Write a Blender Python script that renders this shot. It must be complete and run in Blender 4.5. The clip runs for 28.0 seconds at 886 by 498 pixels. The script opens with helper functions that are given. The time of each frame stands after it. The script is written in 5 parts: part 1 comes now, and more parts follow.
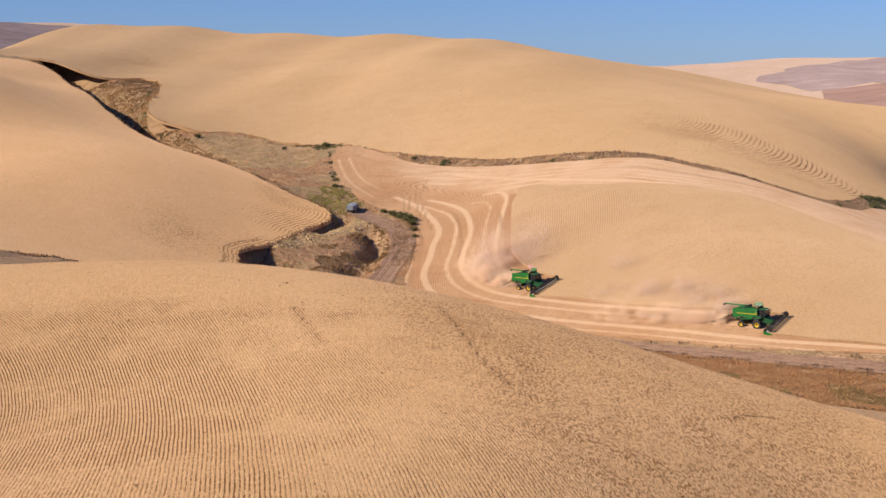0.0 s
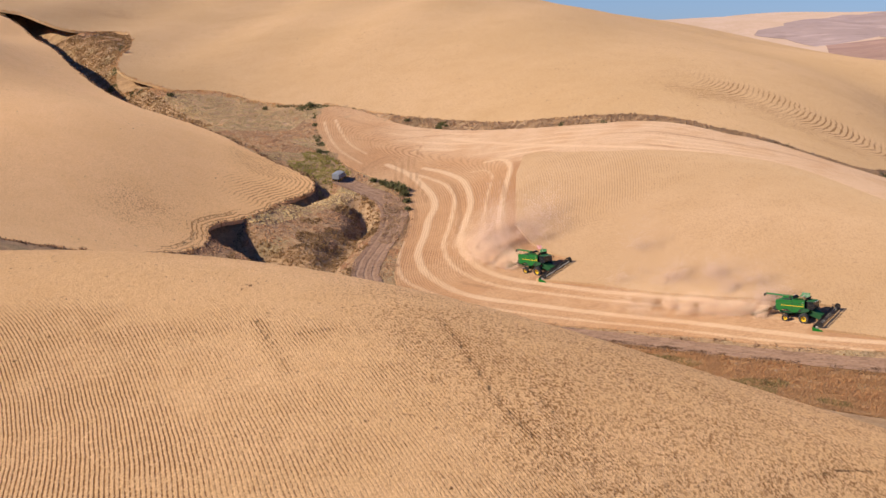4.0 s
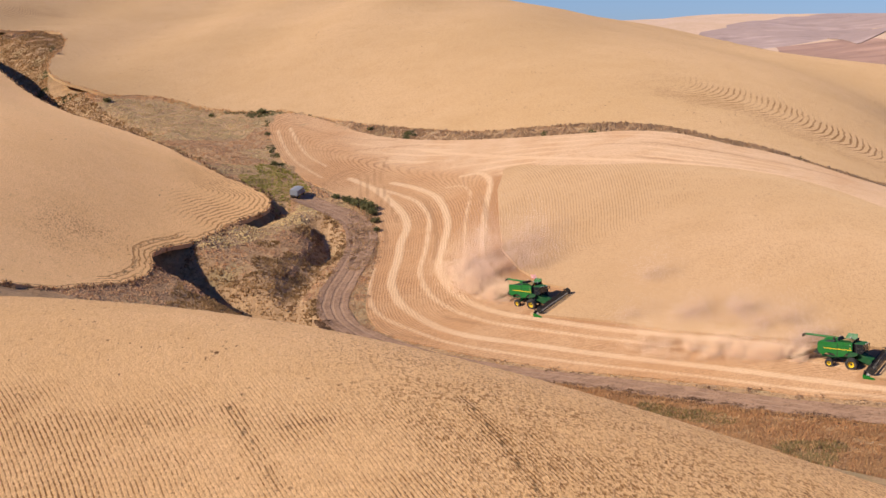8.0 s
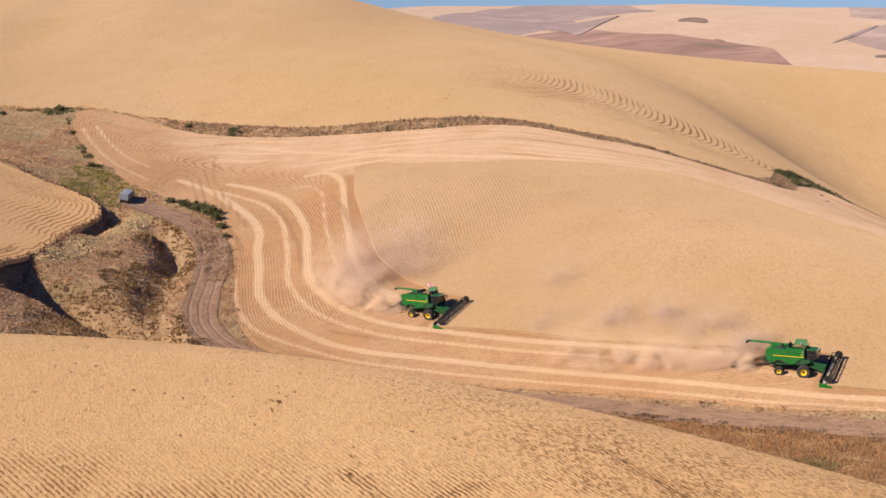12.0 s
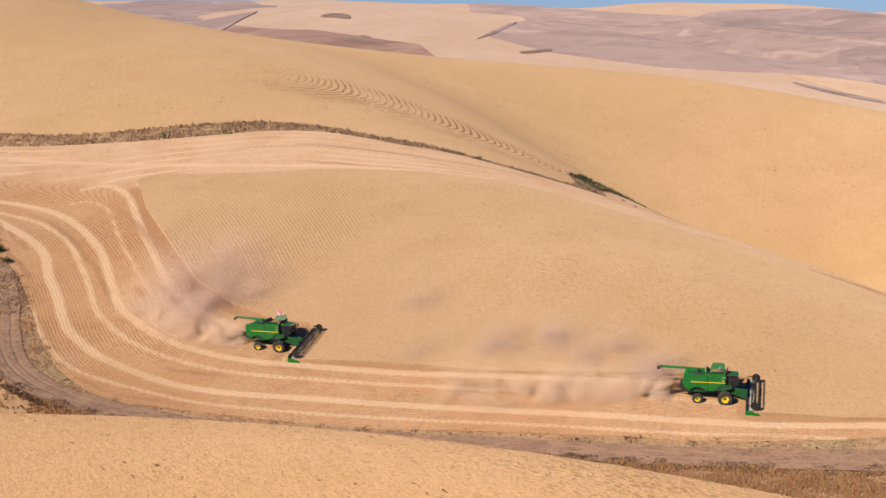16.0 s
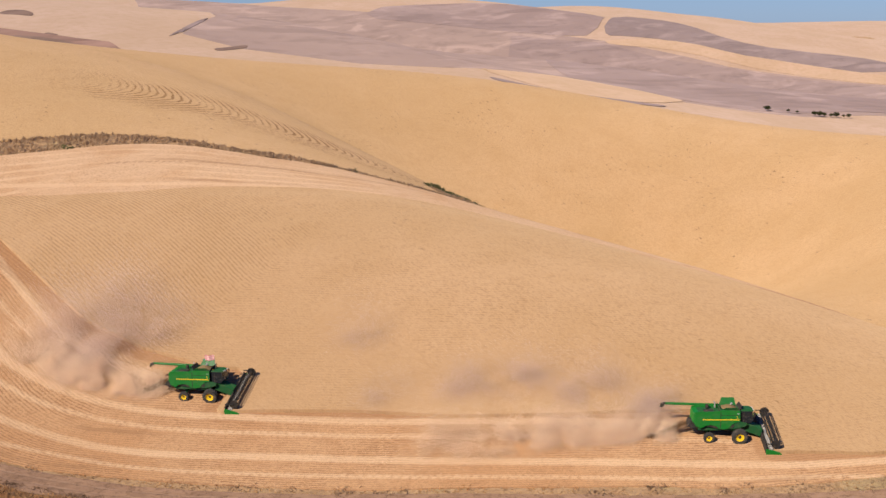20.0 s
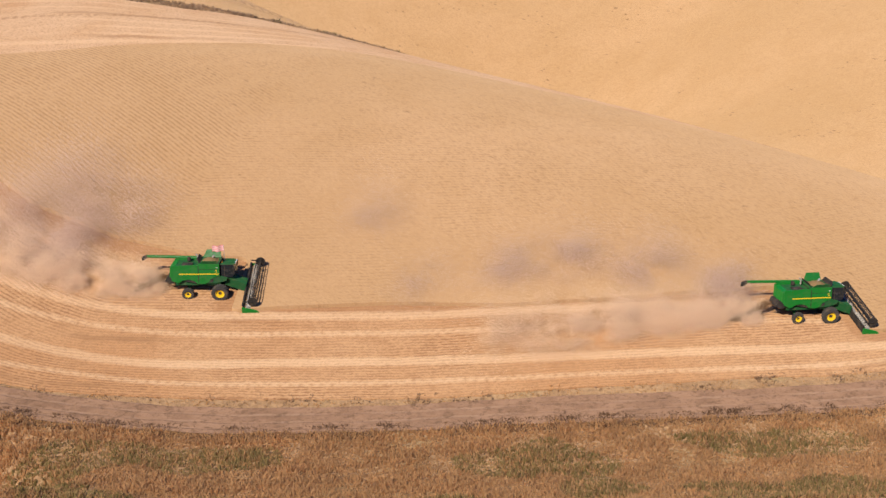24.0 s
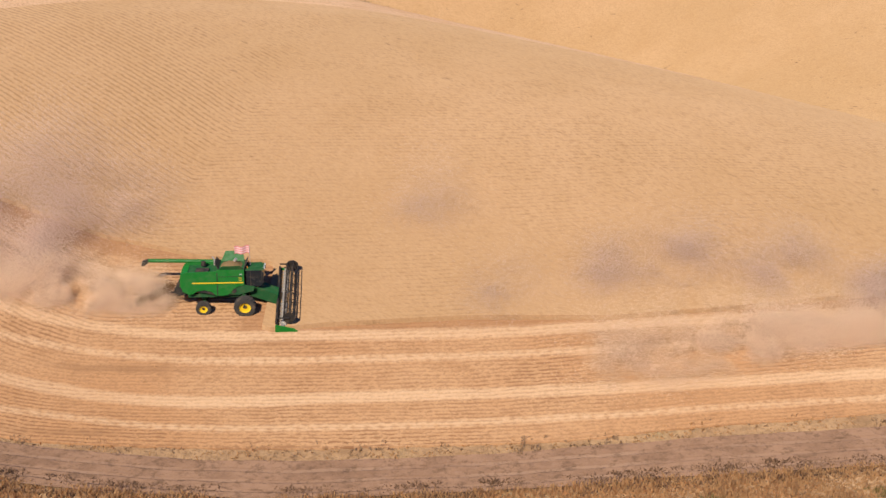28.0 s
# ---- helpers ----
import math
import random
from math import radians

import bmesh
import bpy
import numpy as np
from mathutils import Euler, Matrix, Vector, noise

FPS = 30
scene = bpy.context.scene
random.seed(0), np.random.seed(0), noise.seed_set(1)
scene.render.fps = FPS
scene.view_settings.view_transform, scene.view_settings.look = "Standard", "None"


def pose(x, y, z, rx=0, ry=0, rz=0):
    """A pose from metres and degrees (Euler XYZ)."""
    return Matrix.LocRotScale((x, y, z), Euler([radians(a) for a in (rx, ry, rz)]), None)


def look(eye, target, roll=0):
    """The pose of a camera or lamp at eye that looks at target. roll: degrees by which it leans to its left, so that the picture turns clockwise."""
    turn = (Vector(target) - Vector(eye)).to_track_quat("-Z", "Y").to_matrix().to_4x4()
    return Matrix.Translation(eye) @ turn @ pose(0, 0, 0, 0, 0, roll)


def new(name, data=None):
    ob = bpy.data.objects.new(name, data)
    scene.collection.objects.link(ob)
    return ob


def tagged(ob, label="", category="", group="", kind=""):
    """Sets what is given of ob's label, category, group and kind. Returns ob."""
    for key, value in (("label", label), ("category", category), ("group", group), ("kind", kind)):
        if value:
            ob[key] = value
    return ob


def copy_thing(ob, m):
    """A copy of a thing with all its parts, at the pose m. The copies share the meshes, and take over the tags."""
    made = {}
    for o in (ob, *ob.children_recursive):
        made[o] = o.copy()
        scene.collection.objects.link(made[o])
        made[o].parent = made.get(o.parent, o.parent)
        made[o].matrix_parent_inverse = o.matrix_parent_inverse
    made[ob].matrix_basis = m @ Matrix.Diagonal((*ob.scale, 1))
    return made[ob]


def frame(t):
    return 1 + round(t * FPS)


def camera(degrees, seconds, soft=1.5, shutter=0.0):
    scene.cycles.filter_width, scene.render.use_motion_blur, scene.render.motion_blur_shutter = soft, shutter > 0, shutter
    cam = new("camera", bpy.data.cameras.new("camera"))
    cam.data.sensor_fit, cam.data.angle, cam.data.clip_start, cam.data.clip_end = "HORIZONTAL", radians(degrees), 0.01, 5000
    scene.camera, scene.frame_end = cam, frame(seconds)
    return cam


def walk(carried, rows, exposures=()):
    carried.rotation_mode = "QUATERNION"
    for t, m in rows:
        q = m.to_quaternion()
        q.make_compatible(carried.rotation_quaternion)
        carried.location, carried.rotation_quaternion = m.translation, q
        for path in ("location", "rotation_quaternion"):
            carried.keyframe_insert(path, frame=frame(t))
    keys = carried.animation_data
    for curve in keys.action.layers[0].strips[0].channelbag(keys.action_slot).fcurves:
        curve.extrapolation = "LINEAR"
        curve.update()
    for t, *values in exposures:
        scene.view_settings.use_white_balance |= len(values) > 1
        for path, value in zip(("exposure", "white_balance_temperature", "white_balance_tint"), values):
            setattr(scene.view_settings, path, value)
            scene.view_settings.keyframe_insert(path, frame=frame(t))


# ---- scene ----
import itertools

cam = camera(27.56, 28.0)
# seconds, place of the drone, then its heading, tilt and roll in degrees
FLIGHT = [
    (0.0, -0.00, -0.00, 56.70, -0.000, -5.477, -0.106),
    (0.5, -0.17, 6.73, 56.64, -0.002, -5.920, -0.075),
    (1.0, -0.33, 13.20, 56.68, -0.007, -6.377, -0.040),
    (1.5, -0.46, 19.57, 56.69, -0.008, -6.821, -0.019),
    (2.0, -0.57, 26.21, 56.70, 0.009, -6.928, -0.002),
    (2.5, -0.62, 32.89, 56.69, 0.059, -6.927, -0.036),
    (3.0, -0.79, 39.49, 56.67, 0.123, -6.924, 0.004),
    (3.5, -0.91, 46.14, 56.66, 0.190, -6.924, 0.007),
    (5.5, -1.18, 73.05, 56.40, 0.503, -6.946, 0.008),
    (6.0, -1.36, 79.91, 56.22, 0.692, -6.933, 0.021),
    (6.5, -2.13, 86.36, 56.24, 0.927, -6.894, 0.072),
    (7.0, -3.75, 92.10, 56.28, 1.176, -6.886, 0.058),
    (7.5, -5.97, 97.13, 56.18, 1.673, -6.886, 0.084),
    (8.0, -8.90, 101.64, 56.00, 2.285, -6.871, 0.097),
    (8.5, -12.27, 105.17, 55.90, 3.024, -6.877, 0.103),
    (9.0, -16.13, 108.57, 55.69, 3.921, -6.931, 0.092),
    (9.5, -20.19, 111.64, 55.81, 4.883, -7.015, 0.070),
    (10.0, -24.19, 115.51, 55.63, 6.339, -7.030, 0.065),
    (10.5, -28.19, 119.69, 55.46, 7.764, -7.021, 0.024),
    (11.0, -32.16, 123.92, 55.29, 9.151, -7.032, 0.006),
    (11.5, -36.30, 128.34, 55.11, 10.586, -7.040, 0.052),
    (12.0, -40.54, 132.63, 55.14, 12.075, -7.088, 0.019),
    (12.5, -44.43, 137.31, 55.10, 13.544, -7.113, -0.022),
    (13.0, -48.60, 141.70, 55.39, 15.149, -7.147, 0.062),
    (13.5, -52.09, 146.64, 55.35, 16.712, -7.120, 0.100),
    (15.5, -65.43, 168.63, 55.09, 23.012, -7.167, 0.209),
    (16.0, -69.23, 173.74, 55.38, 24.563, -7.213, 0.184),
    (16.5, -72.39, 179.21, 55.42, 26.054, -7.233, 0.124),
    (17.0, -75.41, 184.81, 55.40, 27.531, -7.246, 0.040),
    (17.5, -78.01, 190.91, 55.37, 28.970, -7.274, -0.092),
    (18.0, -80.86, 196.46, 55.50, 30.384, -7.303, -0.098),
    (18.5, -83.36, 202.72, 55.58, 31.823, -7.337, -0.095),
    (19.0, -86.00, 208.43, 55.74, 33.203, -7.354, -0.106),
    (19.5, -88.50, 214.46, 55.94, 34.249, -7.374, -0.152),
    (20.0, -90.97, 220.54, 56.17, 35.530, -7.359, -0.050),
    (20.5, -93.38, 226.75, 56.29, 37.029, -7.377, -0.061),
    (21.0, -95.75, 232.83, 56.36, 38.303, -7.404, -0.033),
    (21.5, -98.07, 238.96, 56.28, 39.505, -8.482, -0.058),
    (22.0, -100.55, 245.10, 56.37, 40.738, -9.957, 0.040),
    (22.5, -102.62, 251.35, 55.96, 41.976, -11.316, 0.070),
    (24.5, -105.65, 276.18, 56.84, 46.507, -12.886, -0.080),
    (25.0, -104.48, 281.98, 56.77, 47.317, -13.077, -0.049),
    (25.5, -102.48, 287.69, 56.21, 47.727, -13.046, -0.051),
    (26.0, -100.22, 293.39, 55.32, 47.940, -13.019, -0.063),
    (26.5, -97.22, 298.58, 54.41, 48.050, -13.129, -0.085),
    (27.0, -93.91, 303.51, 52.12, 48.357, -13.076, -0.164),
    (27.5, -90.38, 308.65, 49.59, 48.750, -12.996, -0.067),
    (28.0, -86.61, 313.62, 47.81, 49.114, -13.036, 0.074),
]
walk(cam, [(t, pose(x, y, z, 0, 0, -head) @ pose(0, 0, 0, 90 + tilt) @ pose(0, 0, 0, 0, 0, roll))
           for t, x, y, z, head, tilt, roll in FLIGHT],
     exposures=[(0, 0.24), (7, 0.26), (10, 0.20), (13, 0.10), (16, -0.03), (20, -0.17), (24.5, -0.18), (28, -0.20)])

# ---------- world and sun ----------
world = bpy.data.worlds.new("world")
scene.world = world
world.use_nodes = True
wn = world.node_tree.nodes
sky = wn.new("ShaderNodeTexSky")
sky.sky_type = "NISHITA"
sky.sun_disc = False
sky.sun_elevation = radians(30)
sky.sun_rotation = radians(246)
sky.air_density = 1.0
sky.dust_density = 0.3
sky.ozone_density = 4.0
sky.altitude = 1500
tint = wn.new("ShaderNodeMix")
tint.data_type, tint.blend_type = "RGBA", "MULTIPLY"
tint.inputs[0].default_value = 1.0
tint.inputs[7].default_value = (0.45, 0.59, 1.00, 1)
world.node_tree.links.new(sky.outputs[0], tint.inputs[6])
world.node_tree.links.new(tint.outputs[2], wn["Background"].inputs[0])
wn["Background"].inputs[1].default_value = 0.09
sun = new("sun", bpy.data.lights.new("sun", "SUN"))
sun.data.energy = 4.75
sun.data.angle = radians(0.53)
sun.data.color = (1.0, 0.875, 0.72)
SUN_AZ, SUN_EL = radians(246), radians(30)
sun.matrix_world = look((math.sin(SUN_AZ) * math.cos(SUN_EL) * 300, math.cos(SUN_AZ) * math.cos(SUN_EL) * 300,
                         math.sin(SUN_EL) * 300), (0, 0, 0))


# ---------- materials ----------
class Nodes:
    """A small hand for building node materials."""
    def __init__(self, name, rough=0.9):
        self.mat = bpy.data.materials.new(name)
        self.mat.use_nodes = True
        self.nt = self.mat.node_tree
        self.bsdf = self.nt.nodes["Principled BSDF"]
        self.bsdf.inputs["Roughness"].default_value = rough
        self.bsdf.inputs["Specular IOR Level"].default_value = 0.15
        self.bsdf.inputs["Diffuse Roughness"].default_value = 1.0
        self.pos = self.nt.nodes.new("ShaderNodeNewGeometry").outputs["Position"]

    def link(self, a, b):
        self.nt.links.new(a, b)

    def value(self, socket, v):
        if isinstance(v, (int, float)):
            socket.default_value = v
        elif isinstance(v, tuple):
            socket.default_value = (*v, 1) if len(v) == 3 else v
        else:
            self.link(v, socket)

    def noise(self, size, detail=3, vector=None, rough=0.55, distort=0.0):
        n = self.nt.nodes.new("ShaderNodeTexNoise")
        n.inputs["Scale"].default_value = 1 / size
        n.inputs["Detail"].default_value = detail
        n.inputs["Roughness"].default_value = rough
        n.inputs["Distortion"].default_value = distort
        self.link(vector if vector else self.pos, n.inputs["Vector"])
        return n.outputs["Fac"]

    def ramp(self, v, lo, hi, a=0.0, b=1.0):
        n = self.nt.nodes.new("ShaderNodeMapRange")
        n.interpolation_type = "SMOOTHSTEP"
        self.link(v, n.inputs[0])
        for i, x in enumerate((lo, hi, a, b)):
            n.inputs[i + 1].default_value = x
        return n.outputs[0]

    def math(self, op, a, b=0.0, c=0.0):
        n = self.nt.nodes.new("ShaderNodeMath")
        n.operation = op
        for i, x in enumerate((a, b, c)):
            self.value(n.inputs[i], x)
        return n.outputs[0]

    def mix(self, fac, a, b):
        n = self.nt.nodes.new("ShaderNodeMix")
        n.data_type = "RGBA"
        self.value(n.inputs[0], fac)
        self.value(n.inputs[6], a)
        self.value(n.inputs[7], b)
        return n.outputs[2]

    def uv(self):
        n = self.nt.nodes.new("ShaderNodeUVMap")
        n.uv_map = "rows"
        s = self.nt.nodes.new("ShaderNodeSeparateXYZ")
        self.link(n.outputs[0], s.inputs[0])
        return s.outputs[0], s.outputs[1]

    def random(self):
        return self.nt.nodes.new("ShaderNodeObjectInfo").outputs["Random"]

    def island(self):
        return self.nt.nodes.new("ShaderNodeNewGeometry").outputs["Random Per Island"]

    def stretch(self, x, y, z):
        n = self.nt.nodes.new("ShaderNodeMapping")
        n.inputs["Scale"].default_value = (x, y, z)
        self.link(self.pos, n.inputs[0])
        return n.outputs[0]

    def done(self, colour, height=None, depth=0.1, rough=None, metal=None):
        self.value(self.bsdf.inputs["Base Color"], colour)
        if rough is not None:
            self.value(self.bsdf.inputs["Roughness"], rough)
        if metal is not None:
            self.value(self.bsdf.inputs["Metallic"], metal)
        if height is not None:
            n = self.nt.nodes.new("ShaderNodeBump")
            n.inputs["Distance"].default_value = depth
            n.inputs["Strength"].default_value = 1.0
            self.link(height, n.inputs["Height"])
            self.link(n.outputs[0], self.bsdf.inputs["Normal"])
        return self.mat


def wave(n, u, period, sharp=0.0):
    """0 to 1 and back over each period of u."""
    s = n.math("SINE", n.math("MULTIPLY", u, 2 * math.pi / period))
    return n.math("MULTIPLY_ADD", s, 0.5, 0.5)


def wheat_material(name, tone, rows=1.3, strength=1.0, clump=0.45, along=1.0, relief=0.32, mottle=1.0):
    n = Nodes(name, 0.85)
    n.bsdf.inputs["Sheen Weight"].default_value = 0.25
    n.bsdf.inputs["Sheen Roughness"].default_value = 0.6
    n.bsdf.inputs["Sheen Tint"].default_value = (1.0, 0.75, 0.45, 1)
    u, v = n.uv()
    drift = n.stretch(1.0, along ** 0.6, along ** 0.6)
    u = n.math("ADD", u, n.math("MULTIPLY", n.math("SUBTRACT", n.noise(13, 3, drift), 0.5), rows * 2.2))
    big, mid, fine = n.noise(70, 3), n.noise(9, 4), n.noise(clump, 4, rough=0.7)
    speck = n.noise(clump * 3.2, 3, rough=0.65)
    row = n.math("MULTIPLY", wave(n, u, rows), n.ramp(n.noise(20, 3, drift), 0.36, 0.6, 0.2, 1.0))
    row = n.math("MULTIPLY", row, n.math("MINIMUM", v, 1.0))
    row = n.math("MULTIPLY", row, n.ramp(n.noise(rows * 1.5, 3, n.stretch(1.0, along, along), rough=0.65), 0.36, 0.56, 0.12, 1.0))
    rut = n.ramp(v, 1.4, 1.9)
    r, g, b = tone
    base = n.mix(n.ramp(big, 0.35, 0.65), (r * 0.95, g * 0.93, b * 0.88), (r * 1.05, g * 1.05, b * 1.06))
    base = n.mix(n.ramp(mid, 0.4, 0.7, 0, 0.35), base, (r * 0.86, g * 0.80, b * 0.68))
    base = n.mix(n.ramp(fine, 0.42, 0.70, 0, 0.58 * mottle), base, (r * 0.70, g * 0.62, b * 0.50))
    base = n.mix(n.ramp(speck, 0.62, 0.74, 0, 0.45 * mottle), base, (r * 0.5, g * 0.43, b * 0.34))
    base = n.mix(n.math("MULTIPLY", n.ramp(row, 0.22, 0.75), min(0.95, 0.6 * strength)), base, (r * 0.48, g * 0.40, b * 0.30))
    base = n.mix(n.math("MULTIPLY", rut, n.ramp(n.noise(0.9, 4, rough=0.7), 0.34, 0.5, 0.0, 0.95)), base, (0.22, 0.135, 0.06))
    hole = n.math("MULTIPLY", n.ramp(n.noise(clump * 1.15, 2, rough=0.5), 0.59, 0.665), n.ramp(n.noise(clump * 40, 3), 0.40, 0.58, 0.4, 1.0))
    base = n.mix(n.math("MULTIPLY", hole, 0.9 if clump < 0.35 else 0.4 if clump < 0.9 else 0.0), base, (r * 0.34, g * 0.28, b * 0.22))
    bend = n.math("ABSOLUTE", n.math("SUBTRACT", n.noise(clump * 16, 2, distort=1.6), 0.5))
    smudge = n.math("MULTIPLY", n.ramp(bend, 0.0, 0.016, 1.0, 0.0), n.ramp(n.noise(clump * 50, 3), 0.54, 0.64))
    smudge = n.math("MULTIPLY", smudge, n.ramp(n.noise(clump * 2.5, 3, rough=0.7), 0.42, 0.55))
    base = n.mix(n.math("MULTIPLY", smudge, 0.55 if clump < 0.9 else 0.28 if clump < 2 else 0.0), base, (r * 0.42, g * 0.35, b * 0.28))
    hgt = n.math("ADD", n.math("MULTIPLY", fine, 0.9), n.math("MULTIPLY", row, -0.42 * strength))
    hgt = n.math("ADD", hgt, n.math("MULTIPLY", speck, 0.7))
    return n.done(base, hgt, relief)


def drilled_wheat(name, tone, rows, wander, relief=0.07, contrast=1.0, sheen=0.0):
    """Ripe wheat in drilled rows: shade painted into the gaps between the rows, broken into beads, and trampled or thin
    clumps.
    """
    n = Nodes(name, 0.85)
    n.bsdf.inputs["Sheen Weight"].default_value = sheen
    n.bsdf.inputs["Sheen Roughness"].default_value = 0.6
    n.bsdf.inputs["Sheen Tint"].default_value = (1.0, 0.75, 0.45, 1)
    u, v = n.uv()
    mark = n.nt.nodes.new("ShaderNodeAttribute")
    mark.attribute_name = "mark"
    parts = n.nt.nodes.new("ShaderNodeSeparateXYZ")
    n.link(mark.outputs["Vector"], parts.inputs[0])
    rough_part = parts.outputs[0]
    u = n.math("ADD", u, n.math("MULTIPLY", n.math("SUBTRACT", n.noise(9, 3), 0.5), wander))
    u = n.math("ADD", u, n.math("MULTIPLY", n.math("SUBTRACT", n.noise(1.1, 2), 0.5), rows * 0.2))
    drawn = n.stretch(1.0, 0.33, 0.6)
    gap = n.ramp(wave(n, u, rows), 0.50, 0.97)
    bead = n.ramp(n.noise(0.3, 3, drawn, rough=0.7), 0.34, 0.58, 0.25, 1.0)
    patch = n.ramp(n.noise(13, 4, rough=0.6), 0.36, 0.6, 0.48, 1.0)
    row = n.math("MULTIPLY", n.math("MULTIPLY", gap, bead), n.math("MULTIPLY", patch, n.math("MINIMUM", v, 1.0)))
    # Thin clumps; where rough_part is high they also paint a shaded slope darker.
    clod = n.math("MULTIPLY", n.ramp(n.math("MULTIPLY_ADD", rough_part, 0.075, n.noise(0.30, 3, drawn, rough=0.65)), 0.545, 0.68), n.ramp(n.noise(7, 4), 0.32, 0.62, 0.5, 1.0))
    clod = n.math("MULTIPLY", clod, rough_part)
    pit = n.math("MULTIPLY", n.ramp(n.noise(0.62, 2, drawn, rough=0.5), 0.66, 0.74), n.ramp(n.noise(17, 3), 0.48, 0.62, 0.1, 1.0))
    rut = n.ramp(v, 1.4, 1.9)
    fine, grain = n.noise(0.6, 4, drawn, rough=0.7), n.noise(0.17, 3, drawn, rough=0.7)
    r, g, b = tone
    k = contrast
    base = n.mix(n.ramp(n.noise(60, 3), 0.35, 0.65), (r * 0.95, g * 0.94, b * 0.90), (r * 1.05, g * 1.05, b * 1.06))
    base = n.mix(n.ramp(n.noise(8, 4), 0.4, 0.7, 0, 0.3), base, (r * 0.88, g * 0.83, b * 0.72))
    # Mottling and row gaps hold the crop's fine sun shading in their colour.
    base = n.mix(n.ramp(fine, 0.42, 0.72, 0, 0.35 * k), base, (r * 0.72, g * 0.65, b * 0.54))
    base = n.mix(n.ramp(grain, 0.38, 0.68, 0, 0.68 * k), base, (r * 0.66, g * 0.58, b * 0.47))
    base = n.mix(n.math("MULTIPLY", n.ramp(row, 0.10, 0.62), 0.92 * k), base, (r * 0.31, g * 0.215, b * 0.11))
    base = n.mix(n.math("MULTIPLY", clod, 0.85 * k), base, (r * 0.34, g * 0.25, b * 0.145))
    base = n.mix(n.math("MULTIPLY", pit, 0.9 * k), base, (r * 0.16, g * 0.11, b * 0.06))
    base = n.mix(n.math("MULTIPLY", rut, n.ramp(n.noise(1.3, 4, rough=0.7), 0.43, 0.56, 0.0, 0.95)), base, (0.10, 0.054, 0.02))
    hgt = n.math("ADD", n.math("MULTIPLY", fine, 0.7), n.math("MULTIPLY", grain, 0.5))
    hgt = n.math("ADD", hgt, n.math("MULTIPLY", row, -0.4))
    hgt = n.math("ADD", hgt, n.math("MULTIPLY", clod, -0.2))
    return n.done(base, hgt, relief)


M_WHEAT_NEAR = drilled_wheat("wheat_near", (0.76, 0.482, 0.243), 0.42, 0.35, 0.17)
M_WHEAT_MID = drilled_wheat("wheat_middle", (0.56, 0.36, 0.193), 0.60, 0.35, 0.06, 0.45, 0.2)
M_WHEAT_LEFT = drilled_wheat("wheat_left", (0.83, 0.51, 0.25), 1.15, 1.4, 0.07, 0.9, 0.1)
M_WHEAT_BACK = drilled_wheat("wheat_back", (0.63, 0.417, 0.223), 1.7, 2.2, 0.12, 0.85)
# The two distant wheats have haze mixed into their pinkish base colour.
M_WHEAT_STRIP_HAZED = wheat_material("wheat_strip", (0.565, 0.385, 0.262), 40, 0.0, 9.0, 1.0, 0.08, 0.25)
M_WHEAT_FAR = wheat_material("wheat_far_hazed", (0.525, 0.365, 0.272), 40, 0.0, 9.0, 1.0, 0.08, 0.3)


